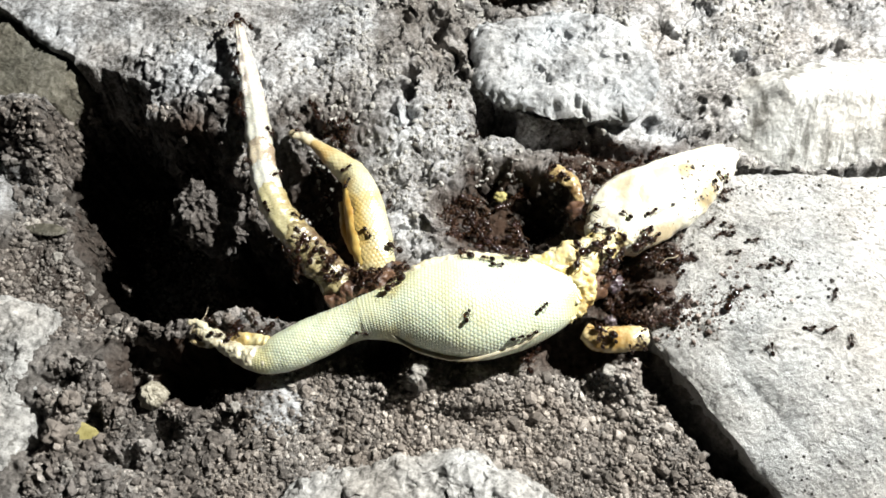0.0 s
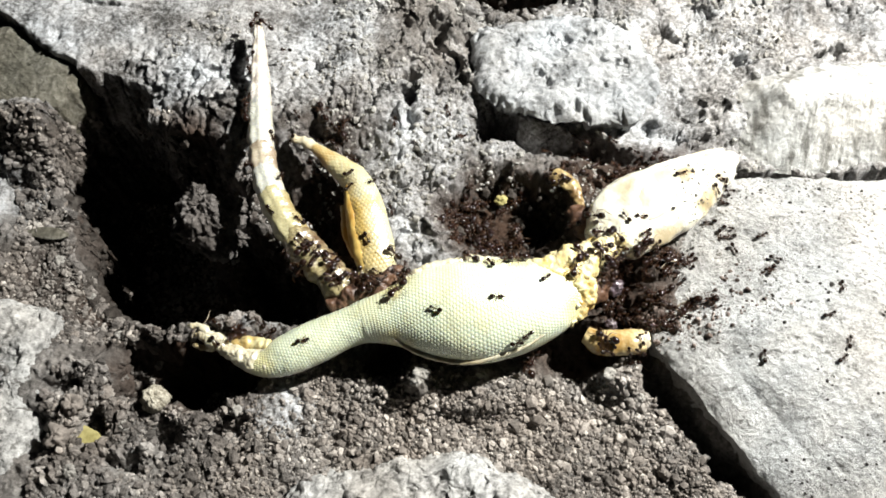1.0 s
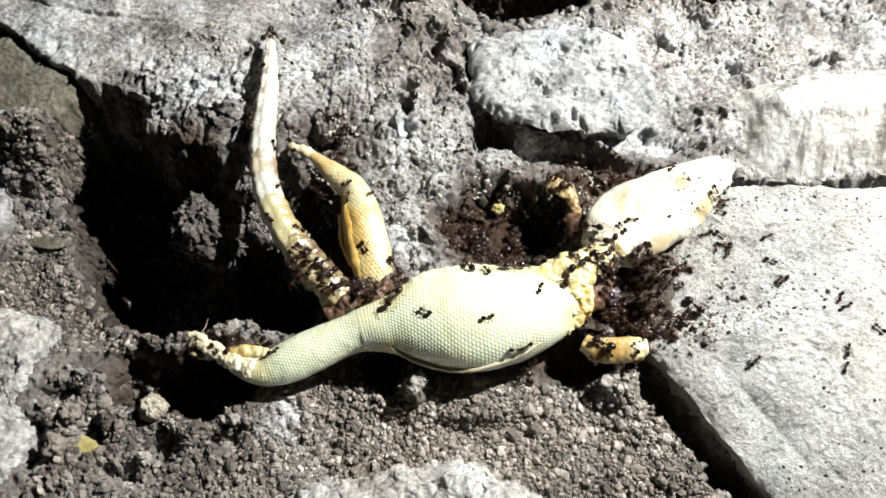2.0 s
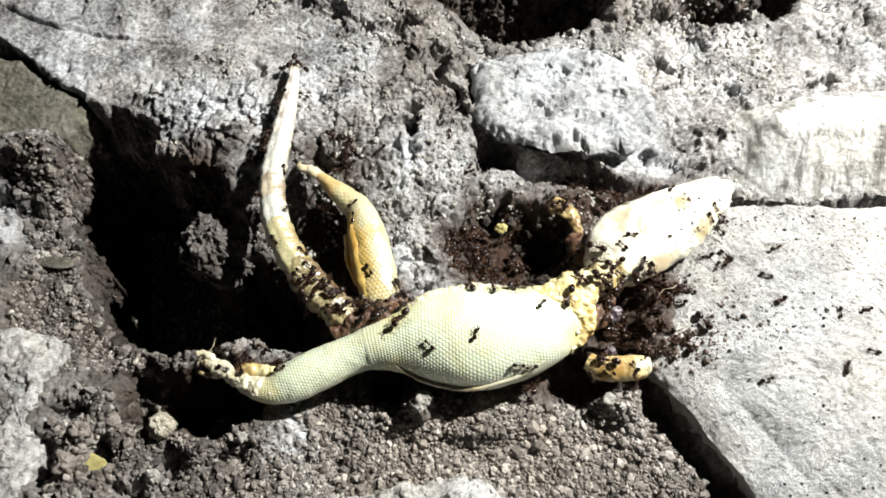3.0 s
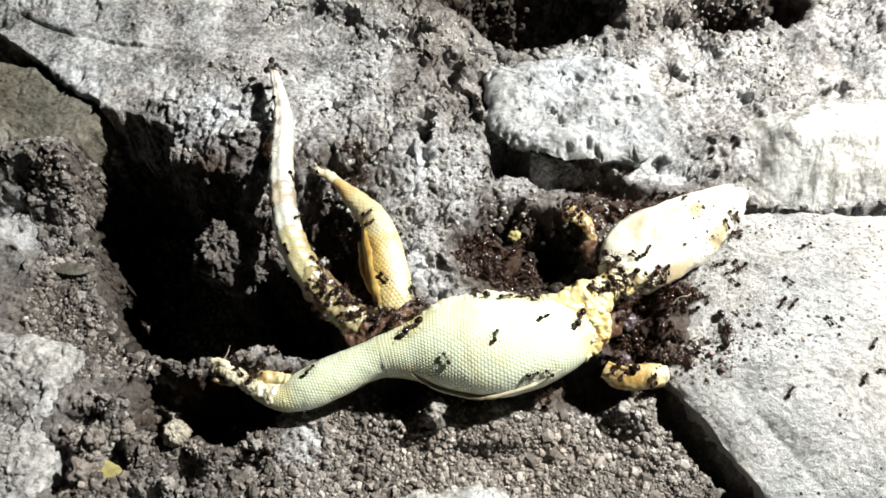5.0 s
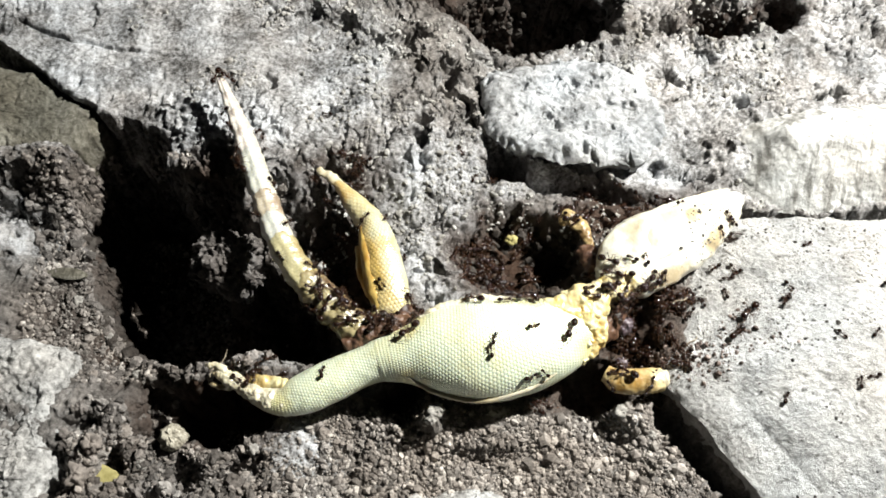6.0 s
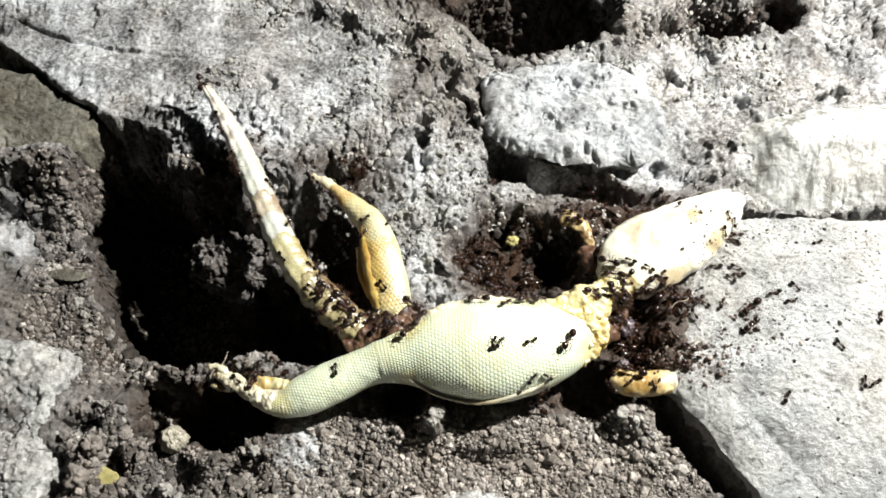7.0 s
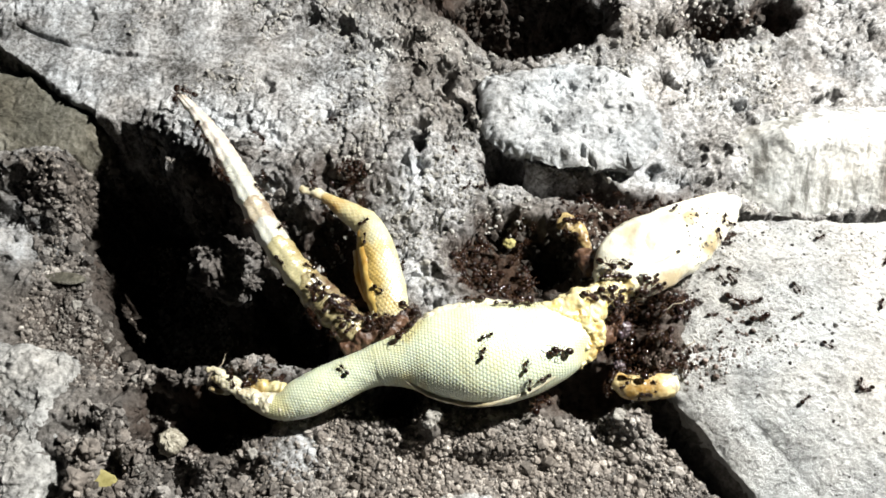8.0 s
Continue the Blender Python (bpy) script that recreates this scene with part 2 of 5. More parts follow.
def tube(name, rows, mat, around=24, along=24, scales=0.0, lumps=0.0, lump_size=2.0, seed=0, ends=0.6, depth=0.07, stretch=None, flutes=0.0):
    """A soft tube through rows of (x, y, z, half width, half height); scales: size of its scales, which stand proud;
    stretch: only this share of its length, from and to; flutes: depth of the furrows along it."""
    p, length = smooth_path(rows, along)
    c, a, b = p[:, :3], np.maximum(p[:, 3], 0.02), np.maximum(p[:, 4], 0.02)
    cap = np.linspace(0, 1, 7)[1:]
    way = np.gradient(c, axis=0)
    way /= np.linalg.norm(way, axis=1, keepdims=True)
    # round both ends off
    k0 = np.sqrt(1 - (1 - cap[:-1]) ** 2)
    first = [(c[0] - way[0] * b[0] * ends * (1 - u), way[0], a[0] * k, b[0] * k) for u, k in zip(cap[:-1], k0)]
    last = [(c[-1] + way[-1] * b[-1] * ends * (1 - u), way[-1], a[-1] * k, b[-1] * k) for u, k in zip(cap[:-1], k0)][::-1]
    tip0 = (c[0] - way[0] * b[0] * ends, way[0], 1e-3, 1e-3)
    tip1 = (c[-1] + way[-1] * b[-1] * ends, way[-1], 1e-3, 1e-3)
    rings = [tip0] + first + list(zip(c, way, a, b)) + last + [tip1]
    if stretch:
        lo, hi = int(len(rings) * stretch[0]), int(len(rings) * stretch[1])
        rings = rings[max(0, lo - 1):hi + 1]
    th = np.linspace(0, 2 * np.pi, around, endpoint=False)
    verts, seams, run, prev = [], [], 0.0, rings[0][0]
    mean = float(np.mean([ra + rb for _, _, ra, rb in rings]) / 2)
    for ctr, w, ra, rb in rings:
        run += float(np.linalg.norm(ctr - prev))
        prev = ctr
        side = np.cross(w, (0, 0, 1.0))
        side /= np.linalg.norm(side) + 1e-9
        up = np.cross(side, w)
        out = np.cos(th)[:, None] * side * ra + np.sin(th)[:, None] * up * rb
        v = ctr + out
        n = out / (np.linalg.norm(out, axis=1, keepdims=True) + 1e-9)
        lift, seam = np.zeros(around), np.zeros(around)
        if scales:
            count = max(6, round(2 * np.pi * mean / scales))
            u, s = th / (2 * np.pi) * count, run / (scales * 0.9)
            du, ds = u - np.round(u), s / 2 - np.round(s / 2)
            eu, es = u - np.floor(u) - 0.5, s / 2 - np.floor(s / 2) - 0.5
            d = np.minimum(np.hypot(du, ds * 1.8), np.hypot(eu, es * 1.8))
            lift, seam = -depth * step(0.25, 0.62, d), step(0.40, 0.62, d)
        if flutes:
            lift = lift + flutes * np.minimum(0.3, np.cos(3 * th + 0.6)) - 1.2 * flutes * np.exp(-((th - 1.9) / 0.22) ** 2)
        if lumps:
            lift = lift + lumps * fbm(v[:, 0], v[:, 1], v[:, 2], lump_size, 3, seed)
        verts.append(v + n * lift[:, None] * min(1.0, ra / max(mean * 0.3, 1e-3)))
        seams.append(seam)
    verts = np.vstack(verts)
    return mesh_from(name, verts, lattice(len(rings), around, True), mat, [("seam", np.concatenate(seams))])


# ---- the ground: one sheet, finest where the camera looks ----
def blob(x, y, cx, cy, rx, ry, soft=0.25, turn=0.0):
    c, s = math.cos(radians(turn)), math.sin(radians(turn))
    u, v = (x - cx) * c + (y - cy) * s, -(x - cx) * s + (y - cy) * c
    return 1 - step(1 - soft, 1 + soft, np.hypot(u / rx, v / ry))


# hollows: centre x, y, half length, half width, depth, softness, turn
HOLLOWS = [(-46, -21, 3, 1.8, 3.5, 0.5, 20), (-55.5, -20.5, 2.6, 1.6, 4, 0.5, 0), (-40, -28, 3.2, 1.4, 3.5, 0.5, -20), (-50.5, -26.5, 1.8, 2.8, 4, 0.5, 0), (-31, -28, 4, 1.4, 3, 0.5, 10), (-45, -32, 3, 1.6, 3.5, 0.5, 0), (-58, -29, 2, 3, 4, 0.5, 0),
           (-13.7, 47.5, 1.8, 1.1, 4, 0.5, 10), (-9.3, 46.8, 2.0, 1.2, 4, 0.5, -20), (-5.6, 42.7, 1.8, 1.4, 5, 0.5, 0), (-1.5, 41.6, 1.4, 2.0, 5, 0.5, 20), (-2.0, 38, 2.2, 1.2, 4, 0.5, 0),
           (6.1, 37.5, 1.8, 3.0, 6, 0.5, 10), (10.5, 51, 1.6, 1.2, 4, 0.5, 0), (-20.5, 52.4, 1.6, 1.8, 4, 0.5, 0), (-21, 33.2, 1.2, 0.8, 3, 0.5, 0), (-27.8, 53, 2.4, 1.6, 4, 0.5, 40), (-6, 30.6, 1.8, 1.0, 3, 0.5, 0),
           (56, 36.6, 6.5, 1.1, 3, 0.6, 8), (52, 29.5, 2.6, 1.2, 3, 0.5, 10), (41, 58, 1.8, 2.4, 6, 0.5, 0), (30.6, 56.2, 2.4, 1.8, 6, 0.5, 0), (40.3, 44.2, 1.0, 2.6, 3, 0.5, 20), 
           (80, 14.0, 33, 1.3, 6, 0.4, 0), (-57, 19.5, 9.2, 10.5, 34, 0.12, 0), (-50.5, 7, 10.5, 13, 34, 0.2, 0), (-42, 9.5, 10, 8.8, 30, 0.14, 0), (-45, -17.5, 4.5, 4.5, 6, 0.4, 0), (36.4, -26.0, 15, 2.8, 10, 0.3, -57), (-40, -2, 15, 9, 30, 0.16, 0),
           (-28, -3, 9, 6.5, 20, 0.25, -45), (10.5, 7.5, 10.5, 7.2, 5.2, 0.25, 0), (16.5, 7.5, 4, 4.0, 12, 0.3, 0), (-35.5, -19.4, 8.6, 4.8, 16, 0.22, 0),
           (-8, -18.5, 2.4, 3.2, 6, 0.35, 0), (20.5, -15.8, 5.5, 3.6, 11, 0.35, 0), (8.5, 26, 3.6, 4.4, 12, 0.3, 20),
           (20, 21, 12, 2.2, 5, 0.5, -14), (14, 61, 17, 8.8, 24, 0.2, 0), (52, 59, 6, 4, 10, 0.4, 0), (64, 61, 4, 4.5, 10, 0.4, 0), (-9, 63, 8, 3.5, 8, 0.4, 0),
           (-22, 7, 5, 7, 8, 0.5, 20), (-1, 44, 2.5, 1.6, 4, 0.4, 30), (-7, 49, 2.4, 1.6, 4, 0.4, 0), (5.5, 41, 2.2, 1.5, 5, 0.4, 0),
           (-6.5, 27.5, 1.3, 1.6, 3, 0.4, 0), (-5.5, 22, 2, 1.3, 3, 0.4, 20), (2, 35, 1.2, 3, 3, 0.4, 20)]
# mounds: centre x, y, half length, half width, height, softness, turn
MOUNDS = [(48.5, 26.5, 5, 5, 3.5, 0.6, 0), (60, 34.5, 12, 3, 4.2, 0.6, 4), (33, -6, 3.6, 9, 3.6, 0.6, -12), (-30, -12, 4, 1.8, 1.5, 0.6, 0), (-73, 23.0, 14, 2.5, 1.2, 0.5, 0), (2, -21.8, 13, 3.2, 2.4, 0.5, 0), (-35.5, 21, 2.2, 6, 1.2, 0.6, 0), (-37.6, 7.6, 4.6, 5.0, 22, 0.5, 20), (31.5, -27, 14, 4, 1.6, 0.6, -57), (-3.6, -20.4, 1.6, 2.2, 3.0, 0.5, 0), (25, -19.5, 3.0, 2.6, 2.4, 0.6, 0),
          (-29, -11.8, 9, 2.2, 2.0, 0.5, -4), (-24, -24, 5, 4, 1.2, 0.7, 0)]


def ground_height(x, y):
    wx = x + 2.4 * fbm(x, y, 0, 6, 5, 3, 0.6)
    wy = y + 2.4 * fbm(x, y, 9, 6, 5, 5, 0.6)
    lip = step(-18, -30, wx)
    upper = step(10 + 5 * lip, 26 - 7 * lip, wy) * (1 - step(-4, 10, wx))
    h = -1.0 + 6.0 * upper - 7.5 * step(-44, -54, wx) * (0.3 + 0.7 * step(-84, -64, wx)) * step(-18, -6, wy) * (1 - 0.9 * step(18, 22, wy))
    h = h + 1.2 * fbm(x, y, 0, 22, 3, 11) + 0.02 * np.clip(y, -60, 60)
    h = h - 1.0 * step(-10, -22, wy) * step(-30, -20, wx)
    for cx, cy, rx, ry, depth, soft, turn in HOLLOWS:
        h = h - depth * blob(wx, wy, cx, cy, rx, ry, soft, turn)
    h = np.maximum(h, -36)
    # the bed of the flat stone
    h = h - 10 * step(0, 1.2, 32.9 - 0.709 * (x + 61.2) - y) * step(25.0, 26.0, y) * step(-58.8, -60, x)
    for cx, cy, rx, ry, rise, soft, turn in MOUNDS:
        h = h + rise * blob(wx, wy, cx, cy, rx, ry, soft, turn)
    # a hard smooth plate, split by a crack and in thin flakes
    calm = np.maximum(blob(wx, wy, -56, 47, 34, 13.5, 0.35), 0.7 * blob(wx, wy, -24, 40, 12, 14, 0.5))
    split = np.interp(x, (-82, -79, -71, -65.6, -56, -48), (54, 52.5, 48.9, 47.6, 45.5, 44.2)) + 0.5 * fbm(x, y, 3, 3, 3, 61)
    near = step(-86, -80, x) * step(-44, -56, x)
    h = h + near * (0.5 * step(-0.25, 0.25, y - split) - 0.7 * (1 - step(0.1, 0.45, np.abs(y - split))) * step(-0.2, 0.2, fbm(x, y, 8, 6, 2, 65)))
    h = h + 0.9 * calm * fbm(x * 0.4, y + 0.15 * x, 5, 3.5, 4, 63, 0.55)
    # crumbly crust: ridged lumps at three sizes, strongest in patches
    rough = (0.35 + 0.85 * step(-0.25, 0.45, fbm(x, y, 4, 11, 3, 21))) * (1 - 0.62 * calm)
    ridge = 1 - np.abs(fbm(x, y, 2, 3.2, 4, 31, 0.62)) * 2.4
    h = h + rough * (1.25 * fbm(x, y, 2, 4.6, 5, 33, 0.6) + 0.55 * ridge + 0.35 * fbm(x, y, 7, 0.9, 3, 35, 0.7))
    loose = step(0, -14, wy + 0.15 * wx) * 0.7 + 0.3
    d1, r1 = cells(x + 0.5 * fbm(x, y, 0, 1.2, 2, 8), y + 0.5 * fbm(x, y, 5, 1.2, 2, 9), 1.7, 41)
    d2, r2 = cells(x + 0.25 * fbm(x, y, 0, 0.6, 2, 18), y, 0.85, 43)
    h = h + loose * (np.maximum(0, 0.66 - d1) * 0.7 * r1 * r1 + np.maximum(0, 0.6 - d2) * 0.7 * r2)
    # broken crust: clumps of three sizes with dark gaps between them
    firm = (1 - step(0, -14, wy + 0.15 * wx) * 0.75) * (1 - 0.72 * calm) * 0.85
    for size, tall, seed in ((7.0, 1.5, 47), (3.6, 1.15, 48), (1.9, 0.7, 49)):
        bend = size * 0.55
        d3, r3, gap = cells(x + bend * fbm(x, y, 1, size * 0.8, 4, seed + 3, 0.6), y + bend * fbm(x, y, 6, size * 0.8, 4, seed + 5, 0.6), size, seed, True)
        mask = step(-0.1, 0.35, fbm(x, y, 3, size * 3, 2, seed + 7)) * firm
        h = h + mask * tall * ((r3 - 0.5) * 1.5 * step(0.0, 0.22, gap) - 1.1 * (1 - step(0.0, 0.13, gap)) * (r3 > 0.3))
        h = h - firm * (r3 > 0.86) * size * 0.45 * (1 - step(0.12, 0.34, d3))
    return h


def spread(lo, hi, gap, far):
    core = np.arange(lo, hi, gap)
    grow = np.cumsum(gap * 1.35 ** np.arange(1, 48))
    grow = grow[grow < far]
    return np.r_[lo - grow[::-1], core, core[-1] + grow]


# stained soil and the hollows' painted shade: centre x, y, half length, half width, strength, turn
STAINS_AND_SHADE = [(10, 7.5, 12, 9, 1.0, 0), (31, -6, 5, 10, 0.75, -10), (-19, 5, 7, 13, 1.0, 15), (-19, 19, 9, 4.5, 0.6, 0), (-62, -2, 11, 9, 0.6, 0), (26, -9, 6, 9, 0.9, 0), (-36, -18.5, 11, 6.5, 1.0, 0), (-40, 3, 16, 12, 0.7, 0), (-57, 17, 10, 13, 0.95, 0), (-54, 2, 8, 15, 0.9, 0), (27, 14.5, 9, 6, 0.95, 0), (52, 59, 8, 5, 1.0, 0), (64, 61, 6, 5, 1.0, 0), (-45, -18, 7, 6, 0.7, 0), (-43, 12, 10, 12, 0.9, 0),
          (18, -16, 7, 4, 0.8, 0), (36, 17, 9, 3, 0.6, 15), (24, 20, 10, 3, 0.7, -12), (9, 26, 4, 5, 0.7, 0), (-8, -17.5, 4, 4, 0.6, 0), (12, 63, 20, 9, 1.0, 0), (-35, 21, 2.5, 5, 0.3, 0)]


GROUND = {}


def ground_at(x, y):
    """The height of the finished ground sheet at x, y, read between its points."""
    xs, ys, z = GROUND["xs"], GROUND["ys"], GROUND["z"]
    x, y = np.asarray(x, float), np.asarray(y, float)
    i, j = np.clip(np.searchsorted(xs, x) - 1, 0, len(xs) - 2), np.clip(np.searchsorted(ys, y) - 1, 0, len(ys) - 2)
    u, v = (x - xs[i]) / (xs[i + 1] - xs[i]), (y - ys[j]) / (ys[j + 1] - ys[j])
    return (z[j, i] * (1 - u) + z[j, i + 1] * u) * (1 - v) + (z[j + 1, i] * (1 - u) + z[j + 1, i + 1] * u) * v


def build_ground():
    xs, ys = spread(-92, 86, 0.23, 1.5e5), spread(-46, 82, 0.23, 1.5e5)
    x, y = np.meshgrid(xs, ys, indexing="xy")
    cx, cy = np.clip(x, -150, 150), np.clip(y, -110, 150)
    z = ground_height(cx, cy)
    GROUND.update(xs=xs, ys=ys, z=z)
    # steep walls get lumps of their own
    gz = np.gradient(z, axis=0) / np.gradient(y, axis=0), np.gradient(z, axis=1) / np.gradient(x, axis=1)
    steep = step(1.2, 4.0, np.hypot(*gz)) * (np.abs(x) < 94) * (np.abs(y - 18) < 66)
    x0, y0 = x, y
    x = x + steep * 2.2 * fbm(cx, cy, z, 4.5, 4, 95, 0.6)
    y = y + steep * 2.2 * fbm(cx + 40, cy, z, 4.5, 4, 96, 0.6)
    crust = step(8, 22, y + 3 * fbm(cx, cy, 0, 9, 3, 71)) * (0.75 + 0.35 * fbm(cx, cy, 0, 12, 3, 72))
    crust = crust * (1 - 0.8 * step(-54, -60, x) * (1 - step(22, 28, y)))
    crust = crust * (1 - 0.75 * blob(cx, cy, -1, 47, 9, 18, 0.6)) * (1 - 0.6 * blob(cx, cy, 20, 57, 26, 7, 0.6)) * (1 - 0.55 * blob(cx, cy, 6, 52, 17, 9, 0.6))
    crust = crust * (1 - 0.5 * blob(cx, cy, -14, 53, 13, 9, 0.6))
    crust = np.maximum(crust, 1.35 * blob(cx, cy, -44, 31, 15, 9, 0.6))
    crust = np.maximum(crust, 1.35 * blob(cx, cy, -27, 33, 13, 8, 0.6))
    crust = crust * (1 - 0.9 * blob(cx, cy, 12, 8, 14, 10, 0.3))
    crust = np.maximum(crust, 1.0 * blob(cx, cy, -24.5, -24.5, 6, 5, 0.7))
    crust = np.maximum(crust, 1.4 * blob(cx, cy, -3, 14, 7, 14, 0.6))
    crust = np.maximum(crust, 0.95 * blob(cx, cy, -58, 44, 26, 11, 0.5))
    crust = np.maximum(crust, 0.65 * blob(cx, cy, -74, 14, 10, 5, 0.5))
    crust = np.maximum(crust, 1.2 * blob(cx, cy, -70, 43.5, 10, 4, 0.6, -25))
    crust = np.maximum(crust, 0.9 * blob(cx, cy, 24.8, -20.4, 3.4, 2.4, 0.6))
    crust = np.maximum(crust, 0.95 * blob(cx, cy, -29.5, -12, 6, 2.2, 0.6))
    # brown stains where the carcass has soaked the soil, plus shade painted into holes
    stain_and_shade = np.zeros_like(cx)
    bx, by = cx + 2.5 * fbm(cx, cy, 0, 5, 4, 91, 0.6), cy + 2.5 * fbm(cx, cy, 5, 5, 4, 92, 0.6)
    for sx, sy, rx, ry, k, turn in STAINS_AND_SHADE:
        stain_and_shade = np.maximum(stain_and_shade, k * blob(bx, by, sx, sy, rx, ry, 0.5, turn))
    me = mesh_from("ground", np.stack([x, y, z], -1).reshape(-1, 3), lattice(len(ys), len(xs), False), SOIL, [("crust", crust), ("stain_and_shade", stain_and_shade)])
    return tagged(new("ground", me), "dry crumbly grey-brown soil with pale crust and hollows", "ground", kind="structure")


build_ground()


# ---- stones ----
def stone(name, outline, top, tilt, foot, mat, lean=0.0, bevel=1.5, drop=1.5, rough=0.5, rough_size=6.0, fine=0.12, pits=0.0, wander=0.8, seed=0, label="", category="stone", crown=0.0):
    """A stone with an uneven plan, a top that tilts (mm per mm in x and y), rounded shoulders (bevel wide, drop deep), a crown that
    sinks towards the edge, and sides that go down to foot and lean outwards."""
    loop = np.array(outline, float)
    for _ in range(2):
        loop = np.stack([0.85 * loop + 0.15 * np.roll(loop, -1, 0), 0.15 * loop + 0.85 * np.roll(loop, -1, 0)], 1).reshape(-1, 2)
    closed = np.vstack([loop, loop[:1]])
    s = np.r_[0, np.cumsum(np.linalg.norm(np.diff(closed, axis=0), axis=1))]
    n = int(min(700, s[-1] / 0.25))
    u = np.linspace(0, s[-1], n, endpoint=False)
    loop = np.stack([np.interp(u, s, closed[:, 0]), np.interp(u, s, closed[:, 1])], 1)
    loop = loop + wander * np.stack([fbm(loop[:, 0], loop[:, 1], 3, 5, 4, seed + 50, 0.6), fbm(loop[:, 0], loop[:, 1], 8, 5, 4, seed + 60, 0.6)], 1)
    mid = loop.mean(0)
    far = np.linalg.norm(loop - mid, axis=1).mean()
    wide = 8 + int(4 * max(0.0, bevel - 4))
    along = np.roll(loop, -wide, 0) - np.roll(loop, wide, 0)
    out = np.stack([along[:, 1], -along[:, 0]], 1) / np.linalg.norm(along, axis=1, keepdims=True)
    if ((loop - mid) * out).sum() < 0:
        out = -out
    inside = loop - out * bevel
    rings = []
    for f in np.linspace(0.01, 1, int(far / (0.24 if far < 25 else 0.4))):
        p = mid + (inside - mid) * f
        rings.append(np.c_[p, top + (p - mid) @ np.array(tilt) - crown * f**7])
    for k in np.sin(np.linspace(0, np.pi / 2, max(7, int(bevel / 0.25))))[1:]:
        p = inside + out * bevel * k
        rings.append(np.c_[p, top + (p - mid) @ np.array(tilt) - crown - drop * k**2])
    edge = rings[-1]
    for g in np.linspace(0, 1, 30)[1:]:
        q = edge.copy()
        q[:, :2] = loop + out * lean * g
        q[:, 2] = edge[:, 2] * (1 - g) + foot * g
        rings.append(q)
    v = np.vstack(rings)
    x, y, z = v.T.copy()
    if pits:
        for size, k in ((4.2, 1.0), (1.9, 0.6)):
            d, r = cells(x + 1.3 * fbm(x, y, 1, 1.5, 3, seed), y + 1.3 * fbm(x, y, 6, 1.5, 3, seed + 4), size, seed)
            v[:, 2] -= (r > 0.6) * pits * k * (1 - step(0.05, 0.36 * r, d))
    for axis, k in ((0, 0.0), (1, 31.0), (2, 67.0)):
        v[:, axis] += rough * fbm(x + k, y, z, rough_size, 5, seed, 0.58) + fine * fbm(x, y + k, z, 0.9, 3, seed + 9, 0.7)
    me = mesh_from(name, v, lattice(len(rings), n, True), mat)
    return tagged(new(name, me), label, category, kind="structure")


def build_stones():
    stone("rock_slab", [(29.6, -11.5), (31.4, -16.2), (36.4, -23.4), (42.9, -33.6), (56, -53), (120, -62), (125, 11), (76, 11.5), (60, 12.5), (47, 13), (41, 9), (37, 1), (32, -6)],
          6.2, (0.012, 0.004), -9, GREY_ROCK, -2.0, 6.0, 2.0, 0.9, 9, 0.22, 0.3, 0.8, 101, "large smooth pale grey stone slab with a dark cut side", "rock", 2.6)
    stone("rock_block", [(55, 24), (54, 27), (57, 29.5), (62, 31), (70, 31.5), (118, 31), (118, 24), (74, 24), (62, 23.4), (57, 23)],
          7.0, (0.0, 0.0), -1.5, STREAK_ROCK, 8.0, 2.2, 1.3, 0.6, 6, 0.2, 0.3, 1.0, 102, "white weathered stone block with a streaked face", "rock")
    stone("rough_rock", [(5.0, 42), (5.2, 30), (10.5, 25.0), (18.6, 23.2), (26, 22.3), (33, 22.6), (37, 31), (36, 41), (27, 46), (14, 45)],
          4.4, (0.0, 0.0), -6, WHITE_ROCK, -5.0, 3.0, 2.0, 1.5, 6.5, 0.22, 1.1, 1.8, 103, "rough white crusted rock with a dark overhang", "rock")
    stone("flat_stone", [(-110, 50), (-77, 43.8), (-69, 37.8), (-61.5, 32.6), (-62.2, 30), (-66, 27), (-73, 24.5), (-110, 23)],
          3.6, (0.0, 0.02), -9, OLIVE_ROCK, 0.6, 2.0, 1.4, 0.8, 8, 0.22, 0.5, 0.9, 104, "smooth olive-grey stone beside a crack", "stone")
    stone("crusted_stone", [(-23, -39), (-20, -35), (-12, -33.5), (-5, -32.5), (1, -30.2), (8, -33.5), (15, -36.5), (22, -42), (15, -60), (-15, -60)],
          2.2, (0.0, -0.03), -6, PALE_ROCK, 1.5, 4.0, 2.4, 1.4, 4, 0.45, 0.7, 1.2, 105, "rough white stone half buried in grit", "stone")
    stone("buried_stone", [(-90, -6), (-70, -6.5), (-61, -9), (-59.5, -16), (-59, -24), (-60.5, -33), (-63, -42), (-90, -44)],
          0.0, (0.0, 0.0), -9, PALE_ROCK, 1.5, 3.0, 2.0, 1.4, 5, 0.4, 0.7, 1.2, 106, "pale flaking stone half buried in soil", "stone")


build_stones()


# ---- the lizard: on its back, belly up ----
CREAM_SKIN = skin("cream_skin", (0.34, 0.34, 0.18), (0.62, 0.61, 0.42), (0.52, 0.36, 0.10), 0.6)
FLAP = plain("skin_flap", (0.16, 0.09, 0.035), (0.46, 0.36, 0.17), 480, 0.35, 0.5, 0.0002)
HONEY = plain("honey_flesh", (0.32, 0.19, 0.05), (0.66, 0.56, 0.31), 380, 0.25, 0.6, 0.0002)
AMBER_FLESH = plain("amber_flesh", (0.36, 0.20, 0.04), (0.58, 0.42, 0.13), 350, 0.3, 0.6, 0.0002)
lizard = tagged(new("lizard"), "dead pale green lizard lying belly up, half eaten by ants", "lizard")


